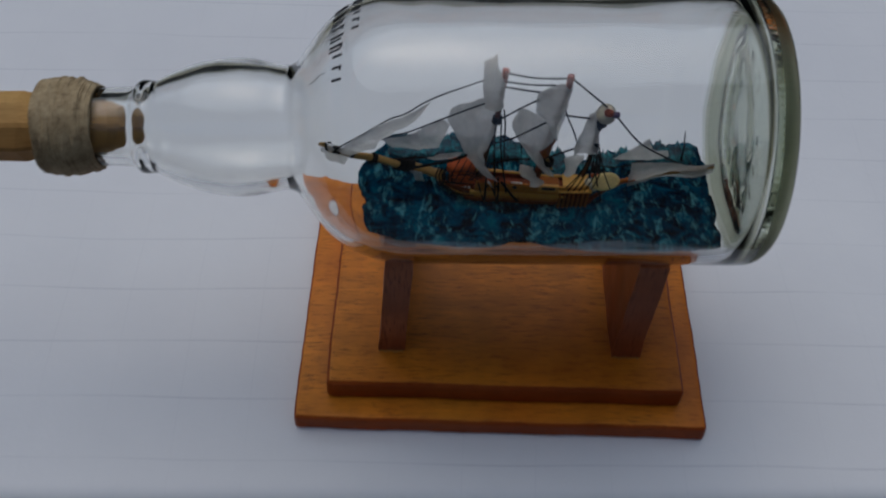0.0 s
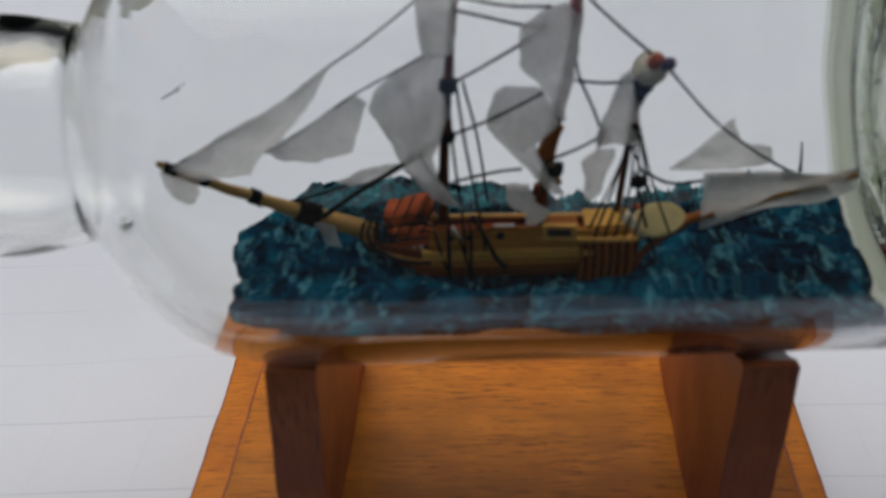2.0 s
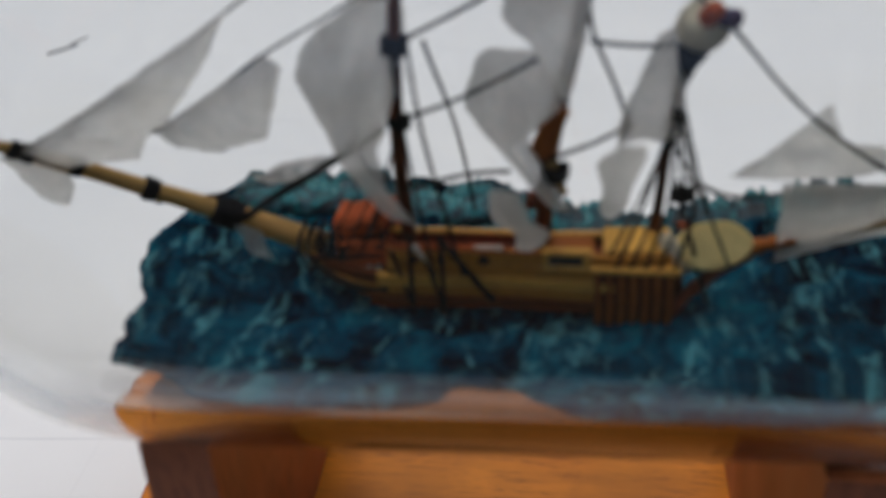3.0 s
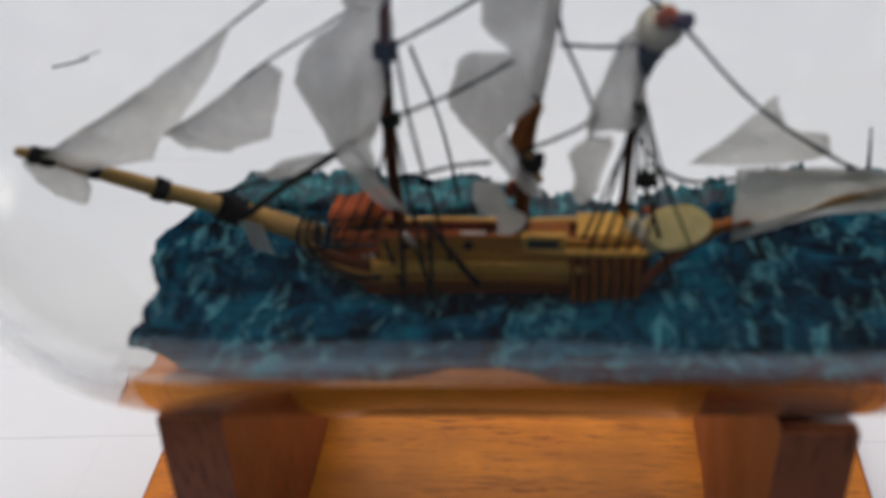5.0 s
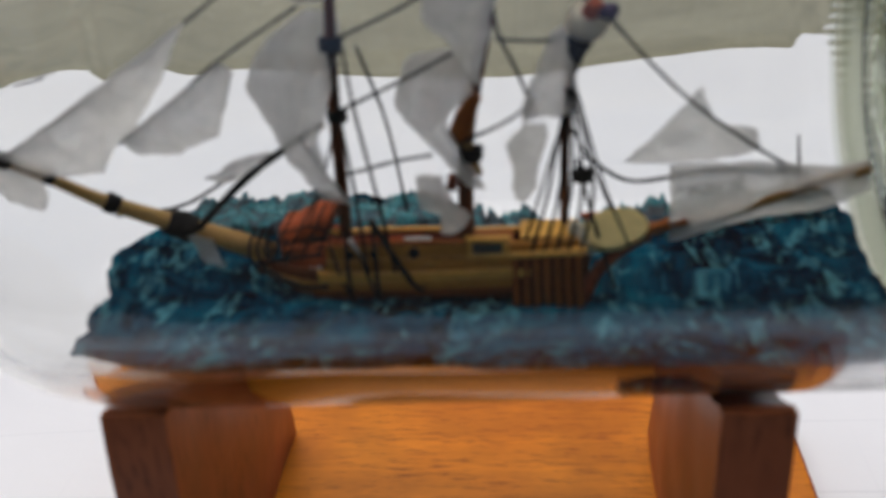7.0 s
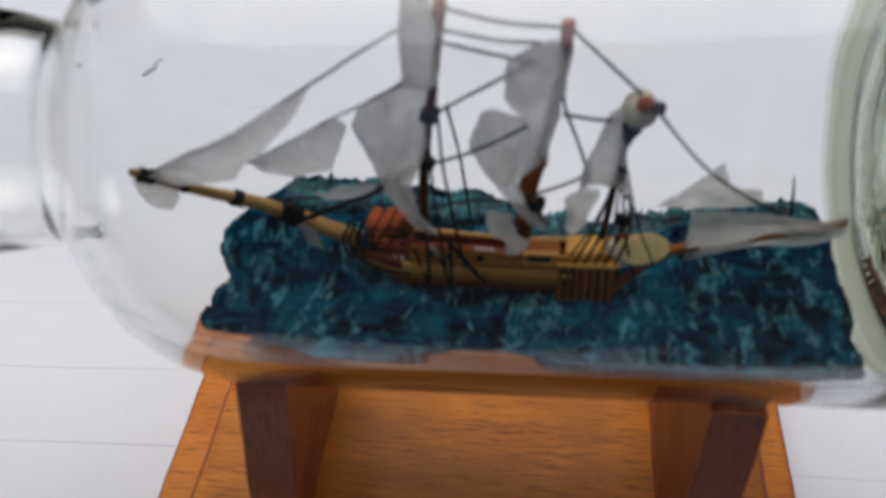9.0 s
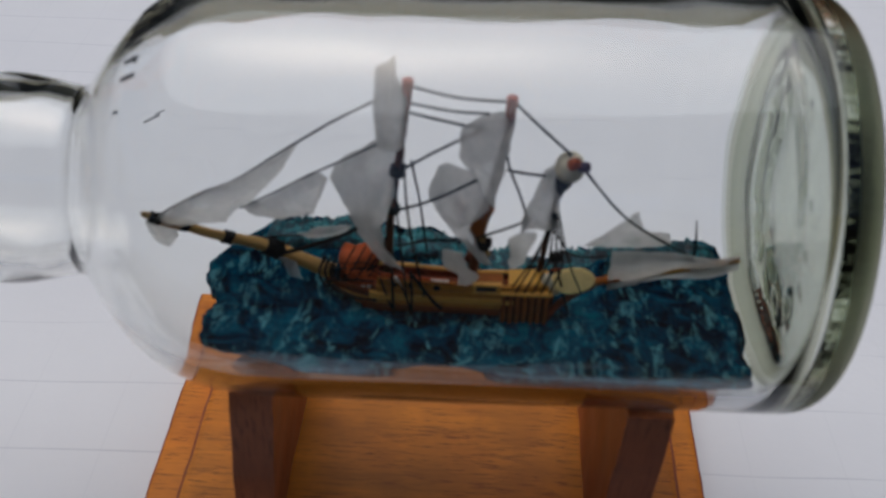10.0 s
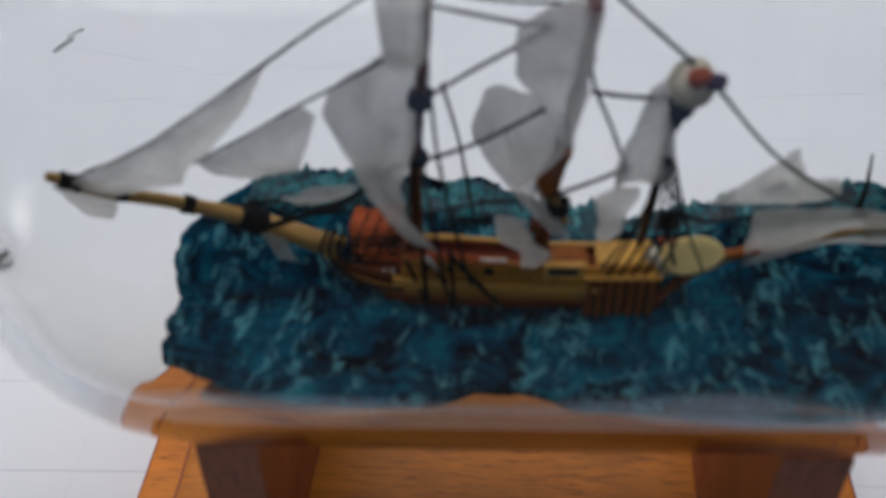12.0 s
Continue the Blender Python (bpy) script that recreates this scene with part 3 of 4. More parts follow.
for k in range(NX + 1):
    x = -1.90 + 4.62 * k / NX
    mid = (x - 0.41) / 2.31
    edge = max(0.0, abs(mid) - 0.6) / 0.4
    recess = (0.085 + 0.05 * noise.noise(Vector((x * 4.5, 8, 1))) + 0.02 * noise.noise(Vector((x * 13, 5, 1)))) * math.exp(-(((x - 0.13) / 0.40) ** 4)) + 0.10 * max(0.0, noise.noise(Vector((x * 2.1, 3, 6))))
    top, low = [], []
    for i in range(NY + 1):
        s = -1 + 2 * i / NY
        xx = x
        if mid < 0:
            xx += edge * (-0.05 * max(0.0, -s) - 0.15 * math.exp(-(((s - 0.55) / 0.4) ** 2)) + 0.26 * max(0.0, (s - 0.80) / 0.20) ** 1.5)
        else:
            xx -= edge * 0.08 * max(0.0, (s - 0.7) / 0.3) ** 2
        xx += edge**4 * (0.07 * noise.noise(Vector((s * 3.1, 4, 2))) + 0.04 * noise.noise(Vector((s * 9, 2, 3))) + 0.02 * noise.noise(Vector((s * 21, 6, 5))))
        xx = min(xx, 2.72)
        wall = 1.55 - 0.10 * max(0.0, -1.2 - xx) - 0.30 * max(0.0, -1.85 - xx)
        z = sea_height(x, s) - 0.05 * max(0.0, (abs(mid) - 0.94) / 0.06) ** 2
        y = 1.81 + s * (1 - (recess if s < 0 else 0.0) * s * s) * math.sqrt(max(0.05, wall**2 - (4.42 - z) ** 2))
        floor = 4.42 - math.sqrt(max(0.0, wall**2 - (y - 1.81) ** 2))
        floor = max(floor, 2.90 + 0.04 * noise.noise(Vector((x * 2.3, s * 0.7, 8))))
        top.append(bs.verts.new((xx, y, max(z, floor + 0.004))))
        low.append(bs.verts.new((xx, y, floor)))
    rows.append((top, low))
for (a, c), (b, d) in zip(rows, rows[1:]):
    for i in range(NY):
        bs.faces.new((a[i], a[i + 1], b[i + 1], b[i]))
        bs.faces.new((c[i], d[i], d[i + 1], c[i + 1]))
    bs.faces.new((a[0], b[0], d[0], c[0]))
    bs.faces.new((a[NY], c[NY], d[NY], b[NY]))
for a, c in (rows[0], rows[-1]):
    for i in range(NY):
        bs.faces.new((a[i], c[i], c[i + 1], a[i + 1]))
part("sea_body", bs, SEA, sea, "lumpy teal putty with foam dabs")

# the ragged crest along the back of the sea, backlight put into its brighter teal
cb = bmesh.new()
crest = []
for k in range(341):
    x = -1.62 + 4.20 * k / 340
    h = 0.085 + 0.05 * noise.noise(Vector((x * 2.3, 4, 1))) + 0.05 * noise.noise(Vector((x * 8, 1, 5))) + 0.06 * noise.noise(Vector((x * 21, 3, 2))) + 0.05 * noise.noise(Vector((x * 43, 6, 2)))
    h *= min(1.0, 6 * (x + 1.62), 6 * (2.58 - x))
    ring = []
    for i, (s, lift) in enumerate(((0.70, -0.25), (0.77, 0.35), (0.84, 0.75), (0.90, 1.0), (0.94, 0.9), (0.97, 0.3), (0.97, -0.6))):
        z = sea_height(x, 0.9) - 0.01 + max(0.0, h) * lift + 0.012 * noise.noise(Vector((x * 14, i * 0.9, 3)))
        reach = math.sqrt(1.53**2 - (4.42 - z) ** 2)
        ring.append(cb.verts.new((x + 0.02 * noise.noise(Vector((x * 11, i, 8))), 1.81 + s * reach, z)))
    crest.append(ring)
for a, b in zip(crest, crest[1:]):
    for i in range(6):
        cb.faces.new((a[i], a[i + 1], b[i + 1], b[i]))
    cb.faces.new((a[6], a[0], b[0], b[6]))
cb.faces.new(crest[0])
cb.faces.new(crest[-1][::-1])
part("wave_crest", cb, CREST, sea, "ragged teal crest coloured bright as if backlit, with white foam tips")

# ---- the ship ----
ship = thing("model_ship", (0.2, 1.8, 3.2), "three-masted wooden model ship with white paper sails", "ship")


def near_side(x):
    """How far forward the near planking stands at x."""
    bow, stern = max(0.0, -0.45 - x) / 0.55, max(0.0, x - 0.75) / 0.40
    return 1.735 + 0.22 * bow**1.6 + 0.07 * stern**2


def plank_foot(x):
    """Height of the planking's lowest edge: it sweeps up to the stem."""
    return 3.06 + 0.27 * (max(0.0, -0.50 - x) / 0.52) ** 1.2


def strake(z0, z1, x0, x1, out, material, label):
    """One plank bent round the near side."""
    bm = bmesh.new()
    rings = []
    for k in range(37):
        x = x0 + (x1 - x0) * k / 36
        wob = 0.006 * noise.noise(Vector((x * 5, z0 * 7, 2)))
        a, b = max(z0, plank_foot(x)) + wob, z1 + 0.006 * noise.noise(Vector((x * 5, z1 * 7, 2)))
        a = min(a, b - 0.012)
        y = near_side(x) - out
        tuck = 0.9 * max(0.0, 3.20 - a) ** 1.4
        ring = [(x, y + tuck, a), (x, y + tuck - 0.006, a + 0.01), (x, y - 0.006, b - 0.01), (x, y, b), (x, y + 0.035, b), (x, y + 0.035 + tuck, a)]
        rings.append([bm.verts.new(p) for p in ring])
    for a, b in zip(rings, rings[1:]):
        for m in range(6):
            bm.faces.new((a[m], a[(m + 1) % 6], b[(m + 1) % 6], b[m]))
    bm.faces.new(rings[0])
    bm.faces.new(rings[-1][::-1])
    return part("plank", bm, material, hull, label, False)


hb = bmesh.new()
rings = []
for k in range(41):
    x = -0.98 + 2.06 * k / 40
    yn, foot = near_side(x) + 0.02, plank_foot(x)
    yf = 2.04 - 0.10 * max(0.0, -0.5 - x) / 0.5
    deck = 3.34 if x > -0.5 else 3.27
    rings.append([hb.verts.new(p) for p in ((x, yn, deck), (x, yn + 0.01, 3.22), (x, yn + 0.07, foot - 0.03), (x, (yn + yf) / 2, foot - 0.09), (x, yf - 0.03, foot - 0.02), (x, yf, 3.24), (x, yf, deck))])
for a, b in zip(rings, rings[1:]):
    for m in range(7):
        hb.faces.new((a[m], a[(m + 1) % 7], b[(m + 1) % 7], b[m]))
hb.faces.new(rings[0])
hb.faces.new(rings[-1][::-1])
hull = part("hull", hb, WOOD_MAST, ship, "varnished golden brown planked hull", False)
strake(3.04, 3.115, -0.62, 0.60, -0.004, WOOD_MAST, "dark brown lowest plank")
strake(3.12, 3.185, -0.74, 0.62, 0.000, WOOD_RUST, "brown plank near the water")
strake(3.19, 3.25, -0.84, 0.64, 0.004, WOOD_HULL, "brown plank near the water")
strake(3.255, 3.325, -0.95, -0.55, 0.006, WOOD_MAST, "dark brown plank at the bow")
strake(3.255, 3.325, -0.56, 0.72, 0.016, WOOD_GOLD, "pale golden rubbing strake")
strake(3.33, 3.405, -0.50, 0.74, 0.002, WOOD_HULL, "golden side plank")
strake(3.41, 3.495, -0.49, 0.34, 0.000, WOOD_HULL, "golden side plank with gun ports")
strake(3.41, 3.48, 0.58, 1.02, 0.000, WOOD_HULL, "golden side plank at the stern")
for x in (-0.34, -0.20, 0.03):
    port = tube([(x, near_side(x) - 0.012, 3.445), (x, near_side(x) + 0.02, 3.445)], 0.024 if x < 0 else 0.034, 0, 10)
    part("gun_port", port, INK, hull, "small dark gun port")
for x0, x1, z0, z1 in ((0.34, 0.60, 3.50, 3.53), (0.34, 0.60, 3.40, 3.425), (0.34, 0.375, 3.425, 3.50), (0.555, 0.60, 3.425, 3.50)):
    part("panel_frame", box((x0, 1.705, z0), (x1, 1.76, z1), 0.006, 1), WOOD_GOLD, hull, "pale golden window frame", False)
part("panel_window", box((0.375, 1.722, 3.425), (0.555, 1.75, 3.50), 0.004, 1), SLATE, hull, "grey window pane", False)
# quarter gallery: brown boards and upright posts
part("quarter_board", box((0.61, 1.715, 2.99), (1.04, 1.80, 3.405), 0.02, 2), WOOD_MAST, hull, "brown quarter gallery", False)
for k in range(7):
    x = 0.63 + 0.063 * k
    part("quarter_post", tube([(x, 1.712, 3.40), (x + 0.006, 1.702, 3.2), (x + 0.002, 1.712, 3.0)], (0.014, 0.018), 8, 6, 0.2), WOOD_RUST, hull, "thin brown upright post")
part("quarter_rail", box((0.59, 1.695, 3.395), (1.06, 1.78, 3.43), 0.008, 1), WOOD_GOLD, hull, "golden rail over the gallery", False)
# deck, far bulwark and rails
part("deck_plank", box((-0.52, 1.76, 3.335), (1.04, 2.02, 3.36), 0.004, 1), DEEP_RED, ship, "dull red deck", False)
part("far_bulwark", plank((-0.52, 2.015, 3.345), (1.02, 2.05, 3.43), 0.01, 0.006), DEEP_RED, ship, "dull red far bulwark", False)
part("far_cap_rail", tube([(-0.55, 2.03, 3.44), (-0.2, 2.035, 3.445), (0.3, 2.035, 3.43), (0.7, 2.03, 3.435), (1.02, 2.0, 3.47)], 0.021, 24, 6, 0.2), WOOD_GOLD, ship, "golden cap rail on the far bulwark")
part("cap_rail", tube([(-0.49, 1.742, 3.50), (-0.1, 1.735, 3.505), (0.34, 1.735, 3.50)], 0.012, 20, 6, 0.25), WOOD_RUST, ship, "rust-brown cap rail")
part("waist_board", plank((-0.46, 1.765, 3.40), (0.10, 1.785, 3.525), 0.006, 0.006), RED, ship, "dull red inner bulwark board", False)
part("deck_house", box((0.36, 1.78, 3.35), (0.62, 1.98, 3.47), 0.03, 2), WOOD_RUST, ship, "low brown deck house", False)
part("poop_house", box((0.68, 1.77, 3.35), (0.98, 2.0, 3.49), 0.02, 1), WOOD_MAST, ship, "dark brown poop house", False)
part("poop_roof", box((0.66, 1.76, 3.488), (1.0, 2.01, 3.505), 0.006, 1), WOOD_GOLD, ship, "thin golden poop roof", False)
part("deck_stick", tube([(-0.02, 1.75, 3.525), (0.13, 1.75, 3.515)], (0.010, 0.018), 0, 6), WHITE_TRIM, ship, "short white stick on the bulwark")
part("deck_stick", tube([(-0.33, 1.70, 3.56), (-0.26, 1.70, 3.43)], (0.016, 0.006), 0, 6), WHITE_TRIM, ship, "short white stick on the bulwark")


def lump(lo, hi, bevel, lean, rise=0.18):
    """A soft carved block, leaning back as it rises."""
    bm = box(lo, hi, bevel, 4)
    bmesh.ops.subdivide_edges(bm, edges=[e for e in bm.edges if e.calc_length() > 0.05], cuts=3, use_grid_fill=True)
    for v in bm.verts:
        v.co.y += lean * (v.co.z - lo[2]) + 0.5 * max(0.0, -0.66 - v.co.x)
        v.co.z += rise * (v.co.x + 0.66)
        v.co += Vector((noise.noise(v.co * 5), noise.noise(v.co * 4), noise.noise(v.co * 6 + Vector((3, 0, 0))))) * 0.03
    return bm


castle = part("forecastle", lump((-0.87, 1.90, 3.43), (-0.48, 2.14, 3.56), 0.06, 0.35, 0.42), RED, ship, "orange-red painted rounded forecastle")
part("lower_lobe", lump((-0.85, 1.83, 3.28), (-0.49, 2.12, 3.43), 0.05, 0.25), RED, castle, "orange-red lower lobe")
# solid lump whose dark colour gives the hollow's shade
part("shade_filler", lump((-0.84, 1.92, 3.40), (-0.53, 2.10, 3.47), 0.03, 0.25), DARK_BROWN, castle, "solid dark filler coloured as the shaded hollow between the lobes")
for k in range(6):
    x = -0.83 + 0.052 * k
    part("rail_post", tube([(x, 1.825 + 0.05 * (k < 2), 3.290 + 0.006 * k), (x + 0.004, 1.815 + 0.05 * (k < 2), 3.215)], (0.017, 0.008), 4, 6), WHITE_TRIM, ship, "tiny white rail post")
part("bow_timber", tube([(-1.00, 2.0, 3.33), (-0.86, 1.86, 3.24), (-0.70, 1.80, 3.20), (-0.50, 1.745, 3.225)], (0.03, 0.026), 16, 8, 0.15), DARK_BROWN, ship, "dark carved timber under the bow")
part("bow_head", tube([(-1.05, 2.02, 3.37), (-0.97, 1.96, 3.32), (-0.88, 1.90, 3.28)], (0.035, 0.028), 8, 8, 0.2), WOOD_GOLD, ship, "pale carved bow head")
for k in range(4):
    x = -0.88 + 0.09 * k
    part("net_line", tube([(x, 1.90, 3.25), (x + 0.03, 1.865, 3.38), (x + 0.10, 1.90, 3.52), (x + 0.18, 2.02, 3.66)], 0.007, 14, 6, 0.15), ROPE, ship, "black thread over the forecastle")
for k in range(3):
    part("net_line", tube([(-1.0, 2.0, 3.42 + 0.04 * k), (-0.80, 1.90, 3.38 + 0.07 * k), (-0.60, 1.88, 3.42 + 0.07 * k), (-0.42, 1.76, 3.47 + 0.04 * k)], 0.006, 16, 6, 0.15), ROPE, ship, "black thread over the forecastle")
for k in range(3):
    x = -0.97 + 0.05 * k
    part("bow_loop", tube([(x, 2.0, 3.52), (x - 0.05, 1.93, 3.38), (x + 0.01, 1.88, 3.24), (x + 0.07, 1.90, 3.30), (x + 0.08, 1.97, 3.44)], 0.011, 20, 6, 0.2), ROPE, ship, "black thread loop at the bow")
for x, sway in ((-0.36, 0.0), (-0.20, 0.01)):
    part("hull_line", tube([(x, 1.76, 3.60), (x + sway, 1.71, 3.45), (x + sway, 1.705, 3.28), (x + sway, 1.735, 3.06)], 0.013, 14, 6, 0.2), ROPE, ship, "dark thread down the hull side")
# stern: an oval slice of dowel, a wedge beside it and a carved post
db = bmesh.new()
bmesh.ops.create_cone(db, cap_ends=True, segments=28, radius1=0.13, radius2=0.125, depth=0.13)
for v in db.verts:
    v.co.x *= 1.45 + 0.25 * (v.co.x > 0)
bmesh.ops.bevel(db, geom=[e for e in db.edges if abs(e.verts[0].co.z - e.verts[1].co.z) < 0.01], offset=0.018, segments=2, affect="EDGES")
for v in db.verts:
    v.co += Vector((noise.noise(v.co * 6), noise.noise(v.co * 5), noise.noise(v.co * 7))) * 0.012
part("stern_block", moved(db, Matrix.Translation((1.21, 1.86, 3.485)) @ pose(0, 0, 0, 52, -6, 4)), BLOCK, ship, "pale yellow oval slice of dowel at the stern", False)
wb = bmesh.new()
lo = [wb.verts.new(p) for p in ((0.95, 1.755, 3.35), (1.14, 1.77, 3.36), (1.12, 1.88, 3.37), (0.95, 1.88, 3.37))]
hi = [wb.verts.new(p) for p in ((0.95, 1.77, 3.55), (1.02, 1.78, 3.56), (1.02, 1.88, 3.57), (0.95, 1.88, 3.57))]
wb.faces.new(lo[::-1])
wb.faces.new(hi)
for k in range(4):
    wb.faces.new((lo[k], lo[(k + 1) % 4], hi[(k + 1) % 4], hi[k]))
bmesh.ops.bevel(wb, geom=list(wb.edges), offset=0.018, segments=2, affect="EDGES")
part("stern_wedge", wb, CREAM, ship, "pale wedge beside the dowel")
part("stern_cap", tube([(1.03, 1.93, 3.56), (1.12, 1.93, 3.57)], (0.024, 0.016), 0, 8), RED, ship, "small red cap")
part("stern_knob", tube([(1.36, 1.88, 3.45), (1.44, 1.88, 3.47), (1.52, 1.87, 3.50), (1.62, 1.86, 3.54)], (0.05, 0.035), 10, 8, 0.25), WOOD_RUST, ship, "orange-brown carved stern post")
part("stern_keel", tube([(1.02, 1.75, 3.10), (1.10, 1.77, 3.22), (1.24, 1.82, 3.34), (1.42, 1.87, 3.42)], (0.04, 0.03), 14, 8, 0.1), DEEP_RED, ship, "dark red curved stern timber")

# spars
part("bowsprit", tube([(-2.40, 1.60, 4.235), (-2.31, 1.63, 4.18), (-1.81, 1.94, 3.74), (-1.45, 2.07, 3.51), (-0.90, 2.0, 3.33)], (0.020, 0.078), 22, 12), WOOD_SPAR, ship, "golden tapered bowsprit")
part("foremast", tube([(-0.421, 2.022, 3.373), (-0.354, 1.727, 4.187), (-0.280, 1.576, 4.828), (-0.230, 1.573, 5.327)], (0.04, 0.028), 14, 10), WOOD_MAST, ship, "red-brown foremast")
part("mainmast", tube([(0.320, 2.002, 3.372), (0.385, 1.734, 4.207), (0.506, 1.692, 4.819), (0.551, 1.667, 5.161)], (0.05, 0.03), 14, 10), WOOD_MAST, ship, "red-brown mainmast")
part("mizzen_mast", tube([(0.930, 2.024, 3.403), (0.929, 1.633, 4.320), (0.979, 1.700, 4.760)], (0.028, 0.024), 12, 10), WOOD_MAST, ship, "brown mizzen mast")
part("boom", tube([(1.453, 1.881, 3.481), (1.892, 1.900, 3.588), (2.250, 1.851, 3.753), (2.600, 1.891, 3.839)], (0.024, 0.032), 14, 10), WOOD_SPAR, ship, "thin stern boom with a squared end")
for top, low, m in (((-0.215, 1.551, 5.550), (-0.235, 1.573, 5.307), TIP_RED), ((0.560, 1.671, 5.370), (0.551, 1.667, 5.161), TIP_RED)):
    part("mast_cap", tube([low, top], (0.036, 0.045), 0, 10), m, ship, "brick-red painted mast tip")
part("mast_peg", tube([(0.35, 1.64, 4.20), (0.38, 1.63, 4.32), (0.44, 1.62, 4.46)], (0.075, 0.045), 8, 10, 0.1), WOOD_RUST, ship, "stout rust-brown peg on the mainmast")
part("mast_peg", tube([(0.34, 1.64, 4.21), (0.40, 1.62, 4.09), (0.455, 1.60, 3.98)], (0.05, 0.022), 8, 10, 0.1), WOOD_SPAR, ship, "golden tapered lower peg")
part("mast_knob", tube([(0.285, 1.64, 3.88), (0.30, 1.63, 3.97)], (0.034, 0.030), 4, 10, 0.1), DEEP_RED, ship, "dark red knob on the mainmast")
# crow's nest bead on the mizzen
bead = bmesh.new()
bmesh.ops.create_cone(bead, cap_ends=True, segments=24, radius1=0.115, radius2=0.115, depth=0.11)
bmesh.ops.bevel(bead, geom=list(bead.edges), offset=0.02, segments=2, affect="EDGES")
moved(bead, Matrix.Translation((1.032, 1.631, 4.846)) @ Vector((0.25, -0.75, 0.6)).to_track_quat("Z", "Y").to_matrix().to_4x4())
nest = part("mast_bead", bead, CREAM, ship, "cream bead at the mizzen top")
part("bead_plug", tube([(1.032, 1.631, 4.867), (1.066, 1.531, 4.948)], (0.05, 0.042), 0, 10), RED, nest, "red plug")
part("bead_tag", box((1.085, 1.53, 4.86), (1.185, 1.59, 4.94), 0.02, 1), PURPLE, nest, "purple knot", False)
part("mast_lash", tube([(0.952, 1.639, 4.558), (0.974, 1.640, 4.661), (0.997, 1.610, 4.743)], (0.03, 0.07), 6, 8), ROPE, ship, "black lashing under the bead")

# sails
def sail(name, outline, belly, corners):
    return part(name, sheet(outline, belly, corners), SAIL, ship, "curled white paper sail")


sail("fore_course", [(-0.44, 1.72, 4.94), (-0.78, 1.90, 4.67), (-0.88, 1.95, 4.46), (-0.80, 1.88, 4.33), (-0.73, 1.80, 4.24), (-0.66, 1.70, 4.11), (-0.57, 1.58, 4.01), (-0.43, 1.45, 3.93), (-0.23, 1.34, 3.91), (-0.38, 1.44, 4.03), (-0.41, 1.50, 4.13), (-0.42, 1.52, 4.24), (-0.36, 1.54, 4.38), (-0.29, 1.55, 4.61), (-0.24, 1.57, 4.79), (-0.23, 1.60, 4.95)], (-0.04, -0.16, 0), (0, 8, 15))
sail("fore_topgallant", [(-0.48, 1.64, 5.57), (-0.41, 1.65, 5.61), (-0.31, 1.68, 5.68), (-0.30, 1.63, 5.56), (-0.25, 1.59, 5.48), (-0.21, 1.57, 5.42), (-0.22, 1.44, 5.09), (-0.28, 1.42, 5.04), (-0.40, 1.42, 5.04), (-0.46, 1.44, 5.09), (-0.48, 1.52, 5.29)], (-0.02, -0.1, 0), (0, 2, 5, 6))
sail("main_topsail", [(0.21, 1.66, 5.11), (0.38, 1.71, 5.22), (0.55, 1.72, 5.26), (0.61, 1.71, 5.22), (0.59, 1.66, 5.08), (0.56, 1.60, 4.93), (0.53, 1.55, 4.79), (0.49, 1.51, 4.68), (0.47, 1.46, 4.54), (0.42, 1.48, 4.60), (0.37, 1.52, 4.70), (0.29, 1.55, 4.81), (0.21, 1.58, 4.88), (0.19, 1.61, 4.98)], (0, -0.1, 0), (0, 3, 8))
sail("main_course", [(0.34, 1.66, 4.73), (0.06, 1.85, 4.63), (-0.03, 1.92, 4.44), (-0.06, 1.92, 4.34), (-0.02, 1.85, 4.25), (0.09, 1.75, 4.19), (0.20, 1.66, 4.13), (0.29, 1.60, 4.04), (0.38, 1.55, 3.93), (0.49, 1.52, 3.93), (0.42, 1.54, 4.04), (0.34, 1.56, 4.18), (0.29, 1.57, 4.33), (0.38, 1.56, 4.46), (0.44, 1.55, 4.50), (0.42, 1.57, 4.58)], (-0.04, -0.14, 0), (0, 9, 14))
sail("main_lower_sail", [(0.08, 1.70, 3.93), (0.24, 1.66, 3.98), (0.28, 1.62, 3.86), (0.39, 1.60, 3.72), (0.34, 1.60, 3.65), (0.22, 1.62, 3.62), (0.21, 1.64, 3.72), (0.10, 1.68, 3.75)], (0, -0.03, 0), (1, 3, 5))
sail("mizzen_sail", [(0.94, 1.72, 4.84), (0.97, 1.69, 4.78), (0.97, 1.65, 4.70), (0.98, 1.59, 4.56), (0.98, 1.54, 4.46), (0.97, 1.50, 4.36), (0.87, 1.49, 4.34), (0.76, 1.49, 4.34), (0.70, 1.47, 4.31), (0.68, 1.50, 4.37), (0.72, 1.55, 4.49), (0.78, 1.62, 4.62), (0.85, 1.68, 4.76)], (-0.03, -0.08, 0), (0, 5, 8))
sail("mizzen_lower_sail", [(0.71, 1.52, 4.30), (0.81, 1.52, 4.31), (0.83, 1.55, 4.20), (0.78, 1.59, 4.05), (0.76, 1.64, 3.88), (0.69, 1.66, 3.78), (0.63, 1.65, 3.82), (0.63, 1.60, 4.00), (0.60, 1.56, 4.17)], (0, -0.03, 0), (0, 1, 5))
sail("stern_gaff_sail", [(1.24, 1.83, 3.92), (1.38, 1.80, 4.05), (1.51, 1.77, 4.22), (1.64, 1.72, 4.41), (1.75, 1.74, 4.19), (1.91, 1.78, 4.13), (1.98, 1.82, 4.00), (1.88, 1.83, 3.95), (1.56, 1.84, 3.91)], (0, -0.03, 0), (0, 3, 6))
